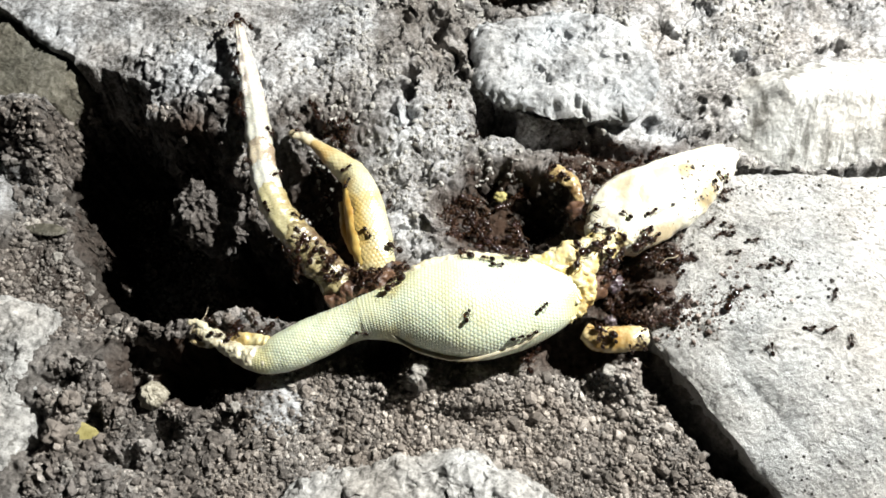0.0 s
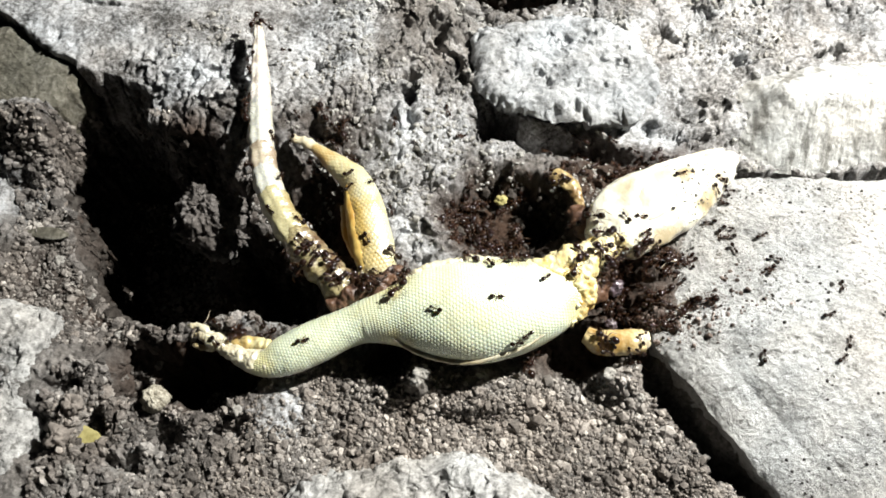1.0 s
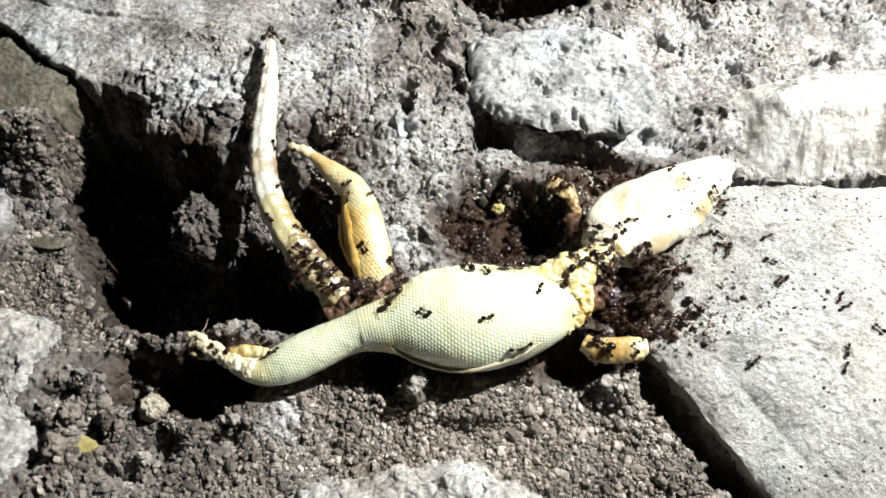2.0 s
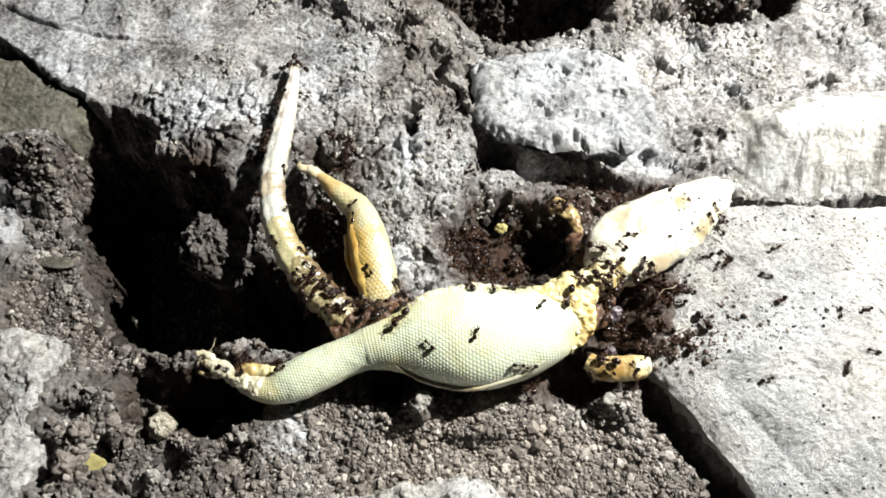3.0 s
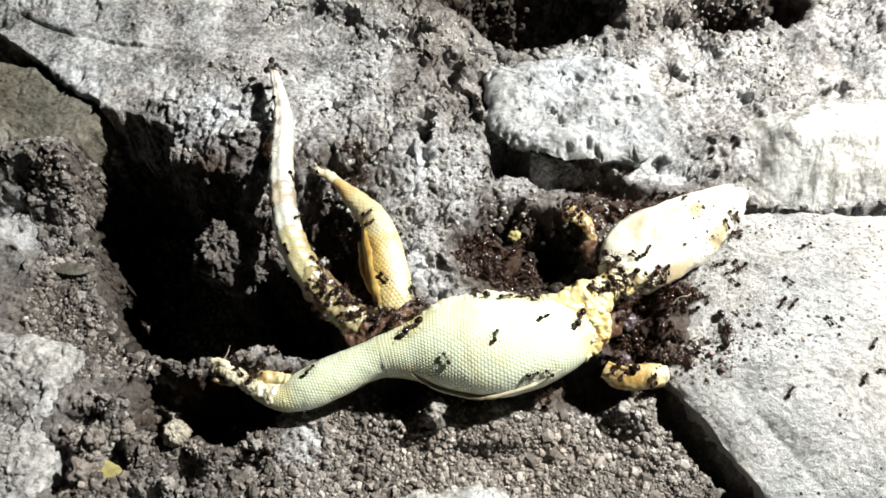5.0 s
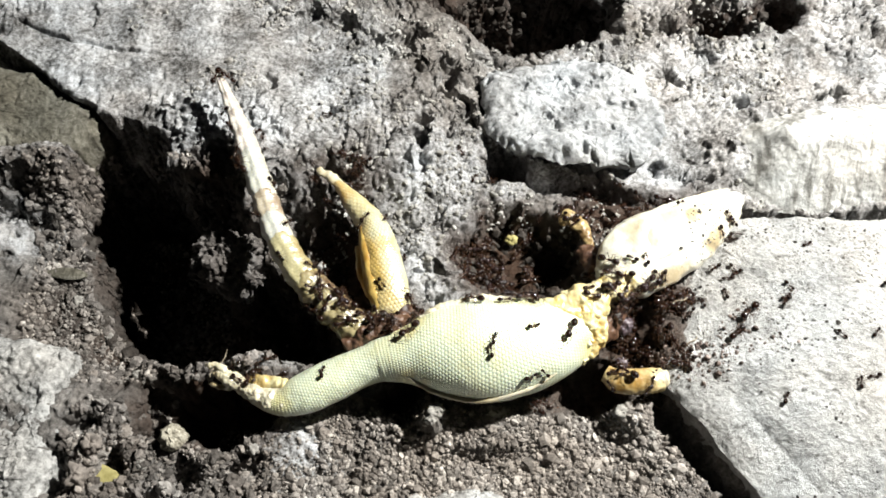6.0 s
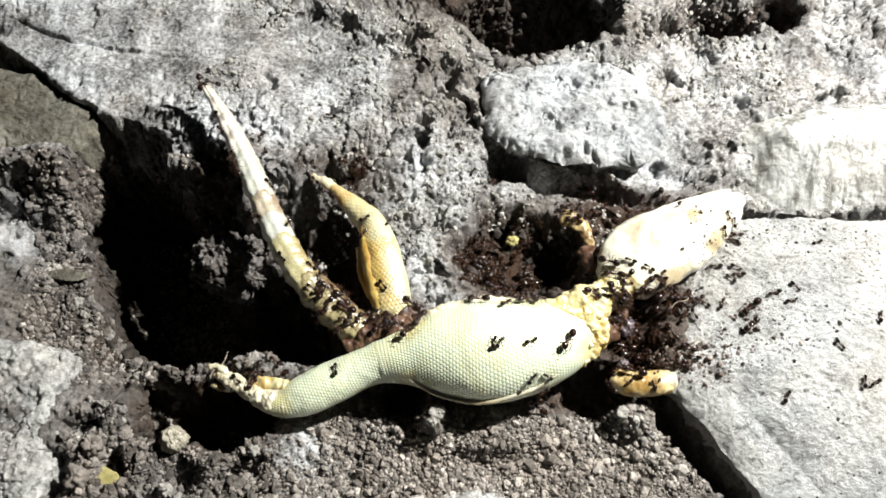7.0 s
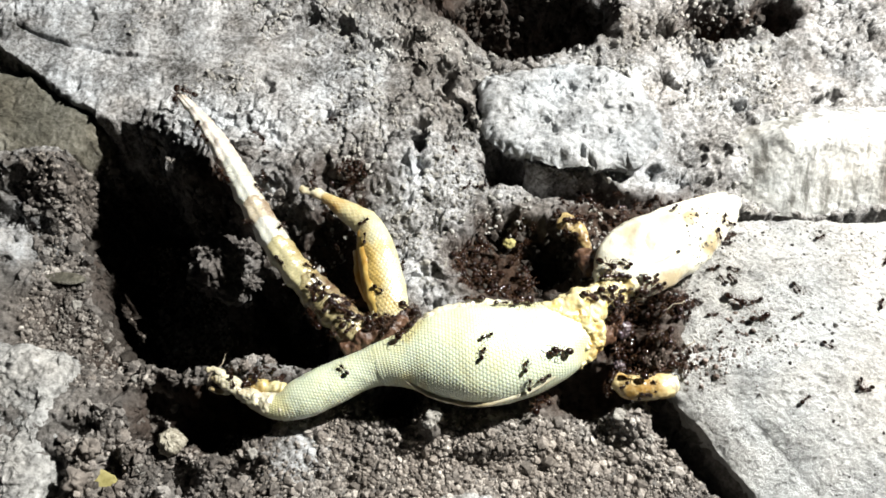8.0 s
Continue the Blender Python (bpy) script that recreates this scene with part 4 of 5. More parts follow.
def build_grit():
    n = 42000
    x, y = rng.uniform(-66, 46, n), rng.uniform(-42, -15, n)
    keep = (rng.rand(n) > 0.75 * step(-22, -40, x)) & (y < -17 + 4 * fbm(x, y, 0, 9, 2, 81)) & (x < 29 - (y + 18) * 0.75) & ((x > -58) | (y > -8))
    keep &= rng.rand(n) > 0.8 * blob(x, y, -24.5, -24.5, 5, 4, 0.4)
    x, y = x[keep], y[keep]
    size = np.clip(np.exp(rng.randn(len(x)) * 0.5) * 0.185, 0.10, 0.9)
    scatter("grit", x, y, size, GRAIN, "loose brown and grey grit and soil crumbs", "grit")
    n = 1500
    x, y = rng.uniform(-58, -18, n), rng.uniform(-42, -17, n)
    keep = (rng.rand(n) < step(-14, -40, x)) & (np.hypot(x + 35, (y + 19) * 1.6) > 8) & (np.hypot(x + 24.5, y + 24.5) > 4.5)
    x, y = x[keep], y[keep]
    size = np.clip(np.exp(rng.randn(len(x)) * 0.45) * 0.40, 0.2, 1.0)
    scatter("soil_lumps", x, y, size, DULL_LUMP, "dark grey lumps of crumbly soil", "soil", 0.0, None, True)
    # crumbs that stick to the steep walls of the hollows, coloured dark for shade
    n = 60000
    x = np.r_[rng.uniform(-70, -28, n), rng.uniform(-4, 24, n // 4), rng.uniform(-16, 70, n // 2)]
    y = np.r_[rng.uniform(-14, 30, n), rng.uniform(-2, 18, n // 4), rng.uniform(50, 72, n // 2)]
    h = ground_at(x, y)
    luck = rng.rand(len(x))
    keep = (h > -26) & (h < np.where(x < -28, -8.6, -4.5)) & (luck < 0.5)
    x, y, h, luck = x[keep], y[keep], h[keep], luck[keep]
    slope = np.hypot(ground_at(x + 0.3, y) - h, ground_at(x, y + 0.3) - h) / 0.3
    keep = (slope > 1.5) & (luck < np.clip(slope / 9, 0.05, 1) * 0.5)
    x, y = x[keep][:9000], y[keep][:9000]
    size = np.clip(np.exp(rng.randn(len(x)) * 0.5) * 0.42, 0.15, 1.3)
    scatter("wall_crumbs", x, y, size, SHADED_CRUMB, "crumbs sticking to the hollow's walls, coloured dark for its shade", "soil", 0.2)
    n = 60000
    x, y = rng.uniform(-74, -28, n), rng.uniform(-14, 30, n)
    h = ground_at(x, y)
    luck = rng.rand(n)
    keep = (h > -11) & (h < 3) & (luck < 0.7)
    x, y, h, luck = x[keep], y[keep], h[keep], luck[keep]
    slope = np.hypot(ground_at(x + 0.3, y) - h, ground_at(x, y + 0.3) - h) / 0.3
    keep = (slope > 1.2) & (luck < np.clip(slope / 6, 0.1, 1) * 0.7)
    x, y = x[keep][:9000], y[keep][:9000]
    size = np.clip(np.exp(rng.randn(len(x)) * 0.5) * 0.36, 0.15, 1.1)
    scatter("rim_crumbs", x, y, size, DULL_LUMP, "grey-brown crumbs at the hollow's rim", "soil", 0.1)
    n = 5000
    x, y = rng.uniform(-72, -44, n), rng.uniform(-14, 24, n)
    size = np.clip(np.exp(rng.randn(n) * 0.45) * 0.24, 0.12, 0.8)
    scatter("soil_crumbs", x, y, size, GRAIN, "fine grey-brown soil crumbs", "soil")
    n = 13000
    x, y = rng.uniform(-60, 62, n), rng.uniform(0, 66, n)
    keep = fbm(x, y, 0, 8, 3, 83) > -0.05
    x, y = x[keep], y[keep]
    size = np.clip(np.exp(rng.randn(len(x)) * 0.5) * 0.2, 0.1, 0.8)
    scatter("crust_crumbs", x, y, size, PALE_CRUMB, "pale crumbs of crusted soil", "soil")


DULL_LUMP = mineral("dull_lump", (0.07, 0.065, 0.06), (0.19, 0.177, 0.167), (0.36, 0.34, 0.325), grain=900, relief=0.0006, pieces=True)
# soil crumbs with the hollows' shade put into their near-black colour
SHADED_CRUMB = mineral("shaded_crumb", (0.018, 0.015, 0.013), (0.05, 0.043, 0.038), (0.12, 0.11, 0.10), grain=900)
PALE_CRUMB = mineral("pale_crumb", (0.14, 0.13, 0.12), (0.34, 0.33, 0.31), (0.58, 0.57, 0.55), grain=900)
CLOD = mineral("earth", (0.04, 0.036, 0.033), (0.12, 0.11, 0.105), (0.34, 0.325, 0.315), grain=900, relief=0.0005)
build_grit()


def lump(name, r, mat, seed, rough=0.2, flat=0.8, rings=26):
    """A rounded, uneven pebble or clod, origin at its underside."""
    u, w = np.linspace(0.0, np.pi, rings), np.linspace(0, 2 * np.pi, 2 * rings, endpoint=False)
    a, b = np.meshgrid(u, w, indexing="ij")
    n = np.stack([np.sin(a) * np.cos(b), np.sin(a) * np.sin(b), np.cos(a)], -1).reshape(-1, 3)
    k = 1 + rough * (fbm(n[:, 0] * 2 + seed, n[:, 1] * 2, n[:, 2] * 2, 1.3, 4, seed, 0.65) - 0.5 * np.abs(fbm(n[:, 0] * 3, n[:, 1] * 3 + seed, n[:, 2] * 3, 1.0, 3, seed + 5)))
    v = n * k[:, None] * r * np.array([1, 0.93, flat])
    v[:, 2] += r * flat
    return mesh_from(name, v, lattice(rings, 2 * rings, True)[:, ::-1], mat)


def set_down(ob, x, y, sink=0.3, turn=0.0):
    ob.matrix_basis = Matrix.Translation(Vector((x, y, float(ground_at(np.array([x]), np.array([y]))[0]) - sink)) * MM) @ pose(0, 0, 0, 0, 0, turn)
    return ob


def build_pebbles():
    set_down(tagged(new("seed", lump("seed", 2.1, SEED, 301, 0.34, 0.9, 60)), "round cream seed husk on dark soil", "seed"), -41.9, -23.2, 0.9)
    kinds = [lump("clod", 0.8, GRAIN, 310 + k, 0.7, 0.75, 22) for k in range(5)] + [lump("clod", 0.8, PALE_CRUMB, 320 + k, 0.7, 0.75, 22) for k in range(3)]
    spots = [(-47.5, -18.6, 1.6), (-50, -22, 2.2), (-53.5, -24, 2.4), (-55, -28.5, 3.0), (-49, -30, 1.7), (-46, -27, 1.4), (-44.5, -16, 1.2), (-30, -25, 1.5), (-26, -21.5, 1.7),
             (-20, -22.5, 1.5), (-33, -29.5, 1.3), (-38.5, -28, 1.5), (-57, -31.5, 2.0), (-52, -33.5, 1.6), (24, -20, 1.8), (28.5, -23, 1.2), (12.5, -24.5, 0.9), (16, -27, 1.0), (5, -22.5, 1.2),
             (-13, -24, 1.3), (-45, -11.5, 1.4), (-50, -12.5, 1.2), (-58, -4, 1.3), (-64, 2, 1.6), (-55, 4, 1.1), (-66, 13, 1.5), (-59, 12, 1.4), (-62, 19, 1.9), (-57, -12.5, 1.2), (-36, -11.5, 1.5), (-3.2, -20.4, 2.0), (-3.9, -21.6, 1.6), (-2.4, -21.8, 1.2), (-31.5, -12.2, 1.6), (-28, -11.8, 1.3)]
    for k, (x, y, r) in enumerate(spots):
        ob = tagged(new("soil_clod", kinds[k % len(kinds)]), "rough grey-brown clod of dry soil", "clod", "clods of soil")
        ob.scale = (r * 0.8, r * 0.8, r * 0.8)
        m = set_down(ob, x, y, 0.35 * r, 67 * k).matrix_basis.copy()
        ob.matrix_basis = m @ Matrix.Diagonal((r * 0.8, r * 0.8, r * 0.8, 1))
    big = tagged(new("earth_clod", lump("earth_clod", 5.6, CLOD, 331, 0.5, 1.2, 130)), "large lumpy clod of grey earth in a dark hollow", "clod")
    big.matrix_basis = Matrix.Translation(Vector((-38.0, 6.8, -10.0)) * MM)
    for k, (x, y, z, r) in enumerate(((-3.9, -2.6, 8.4, 1.9), (3.6, 1.8, 9.6, 2.1), (-1.6, 3.6, 10.4, 1.8), (1.2, -4.0, 7.6, 2.0), (-4.6, 1.4, 6.0, 1.7), (4.4, -2.4, 6.2, 1.6), (0.4, 0.2, 11.6, 2.2))):
        part("crumb", lump("crumb", r, CLOD, 333 + k, 0.8, 0.9, 50), big).matrix_basis = Matrix.Translation(Vector((x, y, z - r)) * MM)
    for k, (x, y, r) in enumerate(((-24.0, 59.6, 1.4), (9.6, 11.6, 1.1))):
        set_down(tagged(new("petal_scrap", lump("petal_scrap", r, LEAF_BIT if k else SEED_COAT, 340 + k, 0.6, 0.6, 14)), "small yellow scrap on pale crusted soil", "scrap"), x, y, -0.4 if k == 0 else -2.2)
    flake = [(-51.8, -28.7, 130)]
    for k, (x, y, a) in enumerate(flake):
        me = tube("leaf_scrap", [(-2.4, 0, 0.5, 1.2, .12), (-1.2, 0, .9, 2.2, .14), (0.6, 0, 1.1, 1.7, .14), (2.8, 0, .7, .5, .1)], LEAF_BIT, 14, 18, 0, 0.2, 1.2, 350 + k)
        set_down(tagged(new("leaf_scrap", me), "torn scrap of yellowed dry leaf", "leaf"), x, y, -0.8, a)
    me = tube("slate_chip", [(-3.6, 0, 0.3, .5, .2), (-1.5, 0.1, .4, 1.0, .3), (1.5, 0, .4, 1.1, .3), (3.6, 0, .3, .4, .2)], OLIVE_ROCK, 16, 24, 0, 0.25, 1.5, 360)
    set_down(tagged(new("stone_chip", me), "flat grey chip of stone on soil", "stone"), -66.5, 6.6, -0.5, -4)
    fibres = [(12, 55, 24, -35, 5), (27, 58, 20, 30, 4), (-36, -13, 60, 0, 3), (-34, -9.5, 120, 0, 2.4), (35, -14, 150, 0, 4), (44, -6, 20, 0, 3), (33, -13, 10, 0, 1.6), (35.5, -10, 40, 0, 1.8), (31.5, -16, 160, 0, 2.2), (37, -7, 75, 0, 1.5), (36, -13.5, 100, 0, 1.4), (34, -4, 20, 0, 1.6), (39, -10.5, 140, 0, 1.3), (30.5, -18, 30, 0, 1.8)]
    for k, (x, y, a, b, n) in enumerate(fibres):
        me = tube("root_fibre", [(-n, 0, 0, .07, .07), (-n * .3, .25 * n, .5, .09, .09), (n * .4, .05 * n, .7, .08, .08), (n, .3 * n, .2, .05, .05)], FIBRE, 6, 16)
        set_down(tagged(new("root_fibre", me), "thin dry root fibre", "fibre"), x, y, -0.6, a)


build_pebbles()


def build_lobes():
    """Lumps of fat and a bluish membrane where ants have opened the neck."""
    for k, (x, y, z, r) in enumerate(((21.5, -4.6, 5.6, 1.5), (24.4, -2.6, 5.4, 1.4), (26.6, -0.6, 5.2, 1.3), (18.9, -10.8, 5.4, 1.4), (19.6, -7.6, 6.0, 1.3), (17.4, -5.0, 6.6, 1.1), (22.8, -1.0, 4.6, 1.4), (19.0, -3.4, 5.2, 1.2))):
        ob = part("fat_lobe", lump("fat_lobe", r, FAT if k % 3 else CREAM_SKIN, 400 + k, 0.9, 0.7, 26), lizard, "ragged yellow lobe of fat")
        ob.matrix_basis = Matrix.Translation(Vector((x, y, z)) * MM) @ pose(0, 0, 0, 0, 0, 53 * k)
    for k, (x, y, z, r) in enumerate(((25.6, -7.0, 0.8, 1.5), (25.2, 3.2, 3.2, 1.1), (24.6, -12.8, 1.2, 0.8))):
        ob = part("membrane", lump("membrane", r, MEMBRANE, 410 + k, 1.0, 0.7, 24), lizard, "glistening bluish grey membrane")
        ob.matrix_basis = Matrix.Translation(Vector((x, y, z)) * MM)
    for k, (x, y, z, r) in enumerate(((-17.6, -6.2, 4.6, 1.5), (-15.0, -7.8, 5.2, 1.4), (-19.4, -3.4, 5.0, 1.3), (-12.0, -5.6, 5.0, 1.2))):
        ob = part("fat_lobe", lump("fat_lobe", r, BITTEN_SKIN if k % 2 else DRY_SKIN, 420 + k, 0.9, 0.7, 26), lizard, "pale chewed lump of tail root")
        ob.matrix_basis = Matrix.Translation(Vector((x, y, z - 0.6)) * MM) @ pose(0, 0, 0, 0, 0, 71 * k)


MEMBRANE = plain("membrane", (0.04, 0.025, 0.032), (0.17, 0.14, 0.155), 700, 0.25, 0.7, 0.0002)
build_lobes()


# ---- ants: small workers and big-headed ones, all over the lizard and round it ----
def ball(cx, cy, cz, rx, ry, rz, n=8, pitch=0.0):
    u, w = np.linspace(0.0, np.pi, n), np.linspace(0, 2 * np.pi, 2 * n, endpoint=False)
    a, b = np.meshgrid(u, w, indexing="ij")
    v = np.stack([np.cos(a) * rx, np.sin(a) * np.cos(b) * ry, np.sin(a) * np.sin(b) * rz], -1).reshape(-1, 3)
    c, s = math.cos(pitch), math.sin(pitch)
    v = np.stack([v[:, 0] * c - v[:, 2] * s, v[:, 1], v[:, 0] * s + v[:, 2] * c], -1)
    return v + (cx, cy, cz), lattice(n, 2 * n, True)


def merged(pieces):
    verts, faces, base = [], [], 0
    for v, f in pieces:
        verts.append(v), faces.append(f + base)
        base += len(v)
    return np.vstack(verts), np.vstack(faces)


def stick(points, radii, sides=5):
    """A bent thin limb."""
    p = np.array(points, float)
    way = np.gradient(p, axis=0)
    rings = []
    for c, w, r in zip(p, way, radii):
        w = w / np.linalg.norm(w)
        a = np.cross(w, (0.3, 0.2, 1.0))
        a /= np.linalg.norm(a)
        b = np.cross(w, a)
        t = np.linspace(0, 2 * np.pi, sides, endpoint=False)[:, None]
        rings.append(c + r * (np.cos(t) * a + np.sin(t) * b))
    return np.vstack(rings), lattice(len(p), sides, True)


HIPS = [(0.42, 0.16, 0.42), (0.22, 0.17, 0.40), (0.02, 0.16, 0.40)]


def build_ant(name, k, head_size, label, shell, belly):
    """An ant about 2.4 k mm long that looks along +x and stands on z = 0."""
    ant = tagged(new(name), label, "ant", "ants on the lizard")
    h = head_size
    v, f = merged([ball(0.86, 0, 0.50, 0.30 * h, 0.28 * h, 0.24 * h, 9, -0.35), ball(0.86 + 0.26 * h, 0.08, 0.38, 0.13, 0.03, 0.05, 4, -0.5), ball(0.86 + 0.26 * h, -0.08, 0.38, 0.13, 0.03, 0.05, 4, -0.5)])
    head = part("head", mesh_from("head", v * k, f, shell), ant)
    v, f = merged([ball(0.36, 0, 0.50, 0.24, 0.17, 0.17, 7, 0.2), ball(0.06, 0, 0.46, 0.24, 0.14, 0.14, 7, -0.2)])
    part("thorax", mesh_from("thorax", v * k, f, ANT_RED), ant)
    v, f = merged([ball(-0.22, 0, 0.44, 0.07, 0.07, 0.11, 5), ball(-0.36, 0, 0.45, 0.07, 0.08, 0.10, 5)])
    part("waist", mesh_from("waist", v * k, f, ANT_RED), ant)
    v, f = ball(-0.82, 0, 0.50, 0.50, 0.39, 0.37, 9, 0.12)
    part("abdomen", mesh_from("abdomen", v * k, f, belly), ant)
    for side in (1, -1):
        v, f = stick([(0.86 + 0.2 * h, side * 0.10, 0.62), (1.22 + 0.1 * h, side * 0.42, 0.80), (1.55 + 0.1 * h, side * 0.36, 0.42), (1.78 + 0.1 * h, side * 0.30, 0.22)], (0.03, 0.028, 0.03, 0.035))
        part("antenna", mesh_from("antenna", v * k, f, ANT_LEG), ant)
        for (hx, hy, hz), (tx, ty) in zip(HIPS, ((0.62, 0.62), (0.10, 0.80), (-0.62, 0.74))):
            knee = (tx * 0.45, side * ty * 0.5, 0.36)
            v, f = stick([(0, 0, 0), (knee[0] * 0.6, knee[1] * 0.6, 0.22), knee, (tx * 0.8, side * ty * 0.85, -0.18), (tx, side * ty, -hz + 0.02), (tx * 1.18, side * ty * 1.08, -hz)],
                         (0.035, 0.045, 0.034, 0.026, 0.018, 0.012))
            leg = part("leg", mesh_from("leg", v * k, f, ANT_LEG), ant)
            leg.location = Vector((hx, side * hy, hz)) * k * MM
    return ant


WORKER = build_ant("ant", 0.80, 1.12, "small dark brown ant feeding on the lizard", ANT_DARK, ANT_DARK)
MAJOR = build_ant("big_headed_ant", 1.42, 1.35, "large glossy black-brown ant tugging at the lizard", ANT_DARK, ANT_DARK)
USED = set()

from mathutils.bvhtree import BVHTree


def solid_tree():
    verts, faces, base = [], [], 0
    for ob in bpy.data.objects:
        if ob.type != "MESH" or not (ob.name.startswith(("rock", "rough_rock", "flat_stone", "crusted", "buried")) or ob.parent == lizard or (ob.parent and ob.parent.parent == lizard)):
            continue
        me = ob.data
        co = np.empty(len(me.vertices) * 3, np.float32)
        me.vertices.foreach_get("co", co)
        if ob.name.startswith("tail_joint"):
            m = tail_poses(*TAIL_BENDS[3][1:])[TAIL.index(ob)]
        elif ob == shank_ob or ob.parent == shank_ob:
            m = pose(-14.2 * MM, 10.6 * MM, 5 * MM)
        else:
            m = Matrix.Identity(4)
        m = np.array(m)
        co = co.reshape(-1, 3) @ m[:3, :3].T + m[:3, 3]
        idx = np.empty(len(me.loops), np.int32)
        me.loops.foreach_get("vertex_index", idx)
        verts.append(co), faces.append(idx.reshape(-1, 4) + base)
        base += len(co)
    return BVHTree.FromPolygons(np.vstack(verts).tolist(), np.vstack(faces).tolist())


TREE = solid_tree()


def heights(x, y):
    """The top of whatever lies at x, y (mm)."""
    g = ground_at(x, y)
    for n, (a, b) in enumerate(zip(x, y)):
        hit = TREE.ray_cast(Vector((a, b, 60)) * MM, Vector((0, 0, -1)))[0]
        if hit is not None:
            g[n] = max(g[n], hit.z / MM)
    return g


def standing(rows, reach):
    """Rows of (t, x, y, heading) to rows for walk(): set on the surface and tilted with it."""
    a = np.array(rows, float)
    ex = np.array([0, 1, -1, 0, 0]) * reach
    ey = np.array([0, 0, 0, 1, -1]) * reach
    z = heights((a[:, 1:2] + ex).ravel(), (a[:, 2:3] + ey).ravel()).reshape(-1, 5)
    out = []
    for (t, x, y, turn), h in zip(a, z):
        n = Vector((-(h[1] - h[2]) / (2 * reach), -(h[3] - h[4]) / (2 * reach), 1))
        flat = math.hypot(n.x, n.y)
        if flat > 1.3:
            n.x, n.y = n.x / flat * 1.3, n.y / flat * 1.3
        n.normalize()
        way = Vector((math.cos(radians(turn)), math.sin(radians(turn)), 0))
        way = (way - n * way.dot(n)).normalized()
        side = n.cross(way)
        m = Matrix((way, side, n)).transposed().to_4x4()
        m.translation = Vector((x, y, max(h[0], h.mean()) + 0.02)) * MM
        out.append((t, m))
    return out


def build_specks():
    """Dark crumbs and pale grit that lie on the smooth slab."""
    n = 900
    x, y = rng.uniform(34, 78, n), rng.uniform(-38, 11, n)
    keep = fbm(x, y, 0, 9, 3, 131) > 0.12
    x, y = x[keep], y[keep]
    size = np.clip(np.exp(rng.randn(len(x)) * 0.5) * 0.13, 0.06, 0.38)
    scatter("slab_specks", x, y, size, DARK_CRUMB, "dark crumbs of soil scattered on pale stone", "soil", 0.1, heights(x, y))
    n = 1600
    x, y = rng.uniform(36, 70, n), rng.uniform(-12, 12, n)
    keep = fbm(x, y, 0, 7, 3, 132) > -0.05
    x, y = x[keep], y[keep]
    size = np.clip(np.exp(rng.randn(len(x)) * 0.4) * 0.12, 0.06, 0.3)
    scatter("slab_grit", x, y, size, PALE_CRUMB, "pale grit lying on the stone slab", "grit", 0.0, heights(x, y))


def build_dust():
    """Brown crumbs and chewed skin that thin out from the swarm over the slab."""
    n = 2000
    x, y = 33 + 5.5 * rng.randn(n), -6 + 6.5 * rng.randn(n)
    keep = (x > 27) & (y > -17) & (y < np.clip(0.95 * (x - 46), -16, 9) - 1.5 + 14 * step(39, 27, x) * 0.55)
    x, y = x[keep], y[keep]
    size = np.clip(np.exp(rng.randn(len(x)) * 0.55) * 0.13, 0.06, 0.45)
    scatter("swarm_dust", x, y, size, RED_CRUMB, "reddish brown crumbs and dust round the feeding ants", "soil", 0.1, heights(x, y))


RED_CRUMB = mineral("red_crumb", (0.06, 0.045, 0.04), (0.17, 0.135, 0.12), (0.36, 0.31, 0.29), grain=900, pieces=True)
DARK_CRUMB = mineral("dark_crumb", (0.02, 0.018, 0.016), (0.06, 0.055, 0.05), (0.12, 0.11, 0.10), grain=900)
build_specks()
build_dust()
ANTS = []


def restless(x, y, turn, roam, spin):
    """Rows for an ant that shuffles about one place."""
    rows, t = [], 0.0
    dx, dy, a = 0.0, 0.0, turn
    while t < 7.99:
        rows.append((round(t, 2), x + dx, y + dy, a))
        t += rng.uniform(0.5, 1.1)
        dx, dy = dx * 0.6 + rng.randn() * roam, dy * 0.6 + rng.randn() * roam
        a += float(np.clip(rng.randn() * spin, -60, 60))
    rows.append((8.0, x + dx, y + dy, a))
    return rows


def add_ant(master, size, rows, steps=False):
    """Another ant; rows of (t, x, y, heading), which may be few: it fidgets between them."""
    if len(rows) < 9:
        t, x, y, a = np.array(rows, float).T
        a = np.degrees(np.unwrap(np.radians(a)))
        more = np.unique(np.r_[np.arange(0, 8.01, 0.8), t].round(2))
        more = np.array([m for m in more if m in t or np.abs(t - m).min() > 0.3])
        fidget = np.array([0.0 if m in t else 1.0 for m in more])
        rows = np.stack([more, np.interp(more, t, x) + 0.15 * rng.randn(len(more)) * fidget, np.interp(more, t, y) + 0.15 * rng.randn(len(more)) * fidget,
                         np.interp(more, t, a) + 9 * rng.randn(len(more))], 1)
    placed = standing(rows, 0.45 if master is WORKER else 0.8)
    ANTS.append((master, size, placed, steps))


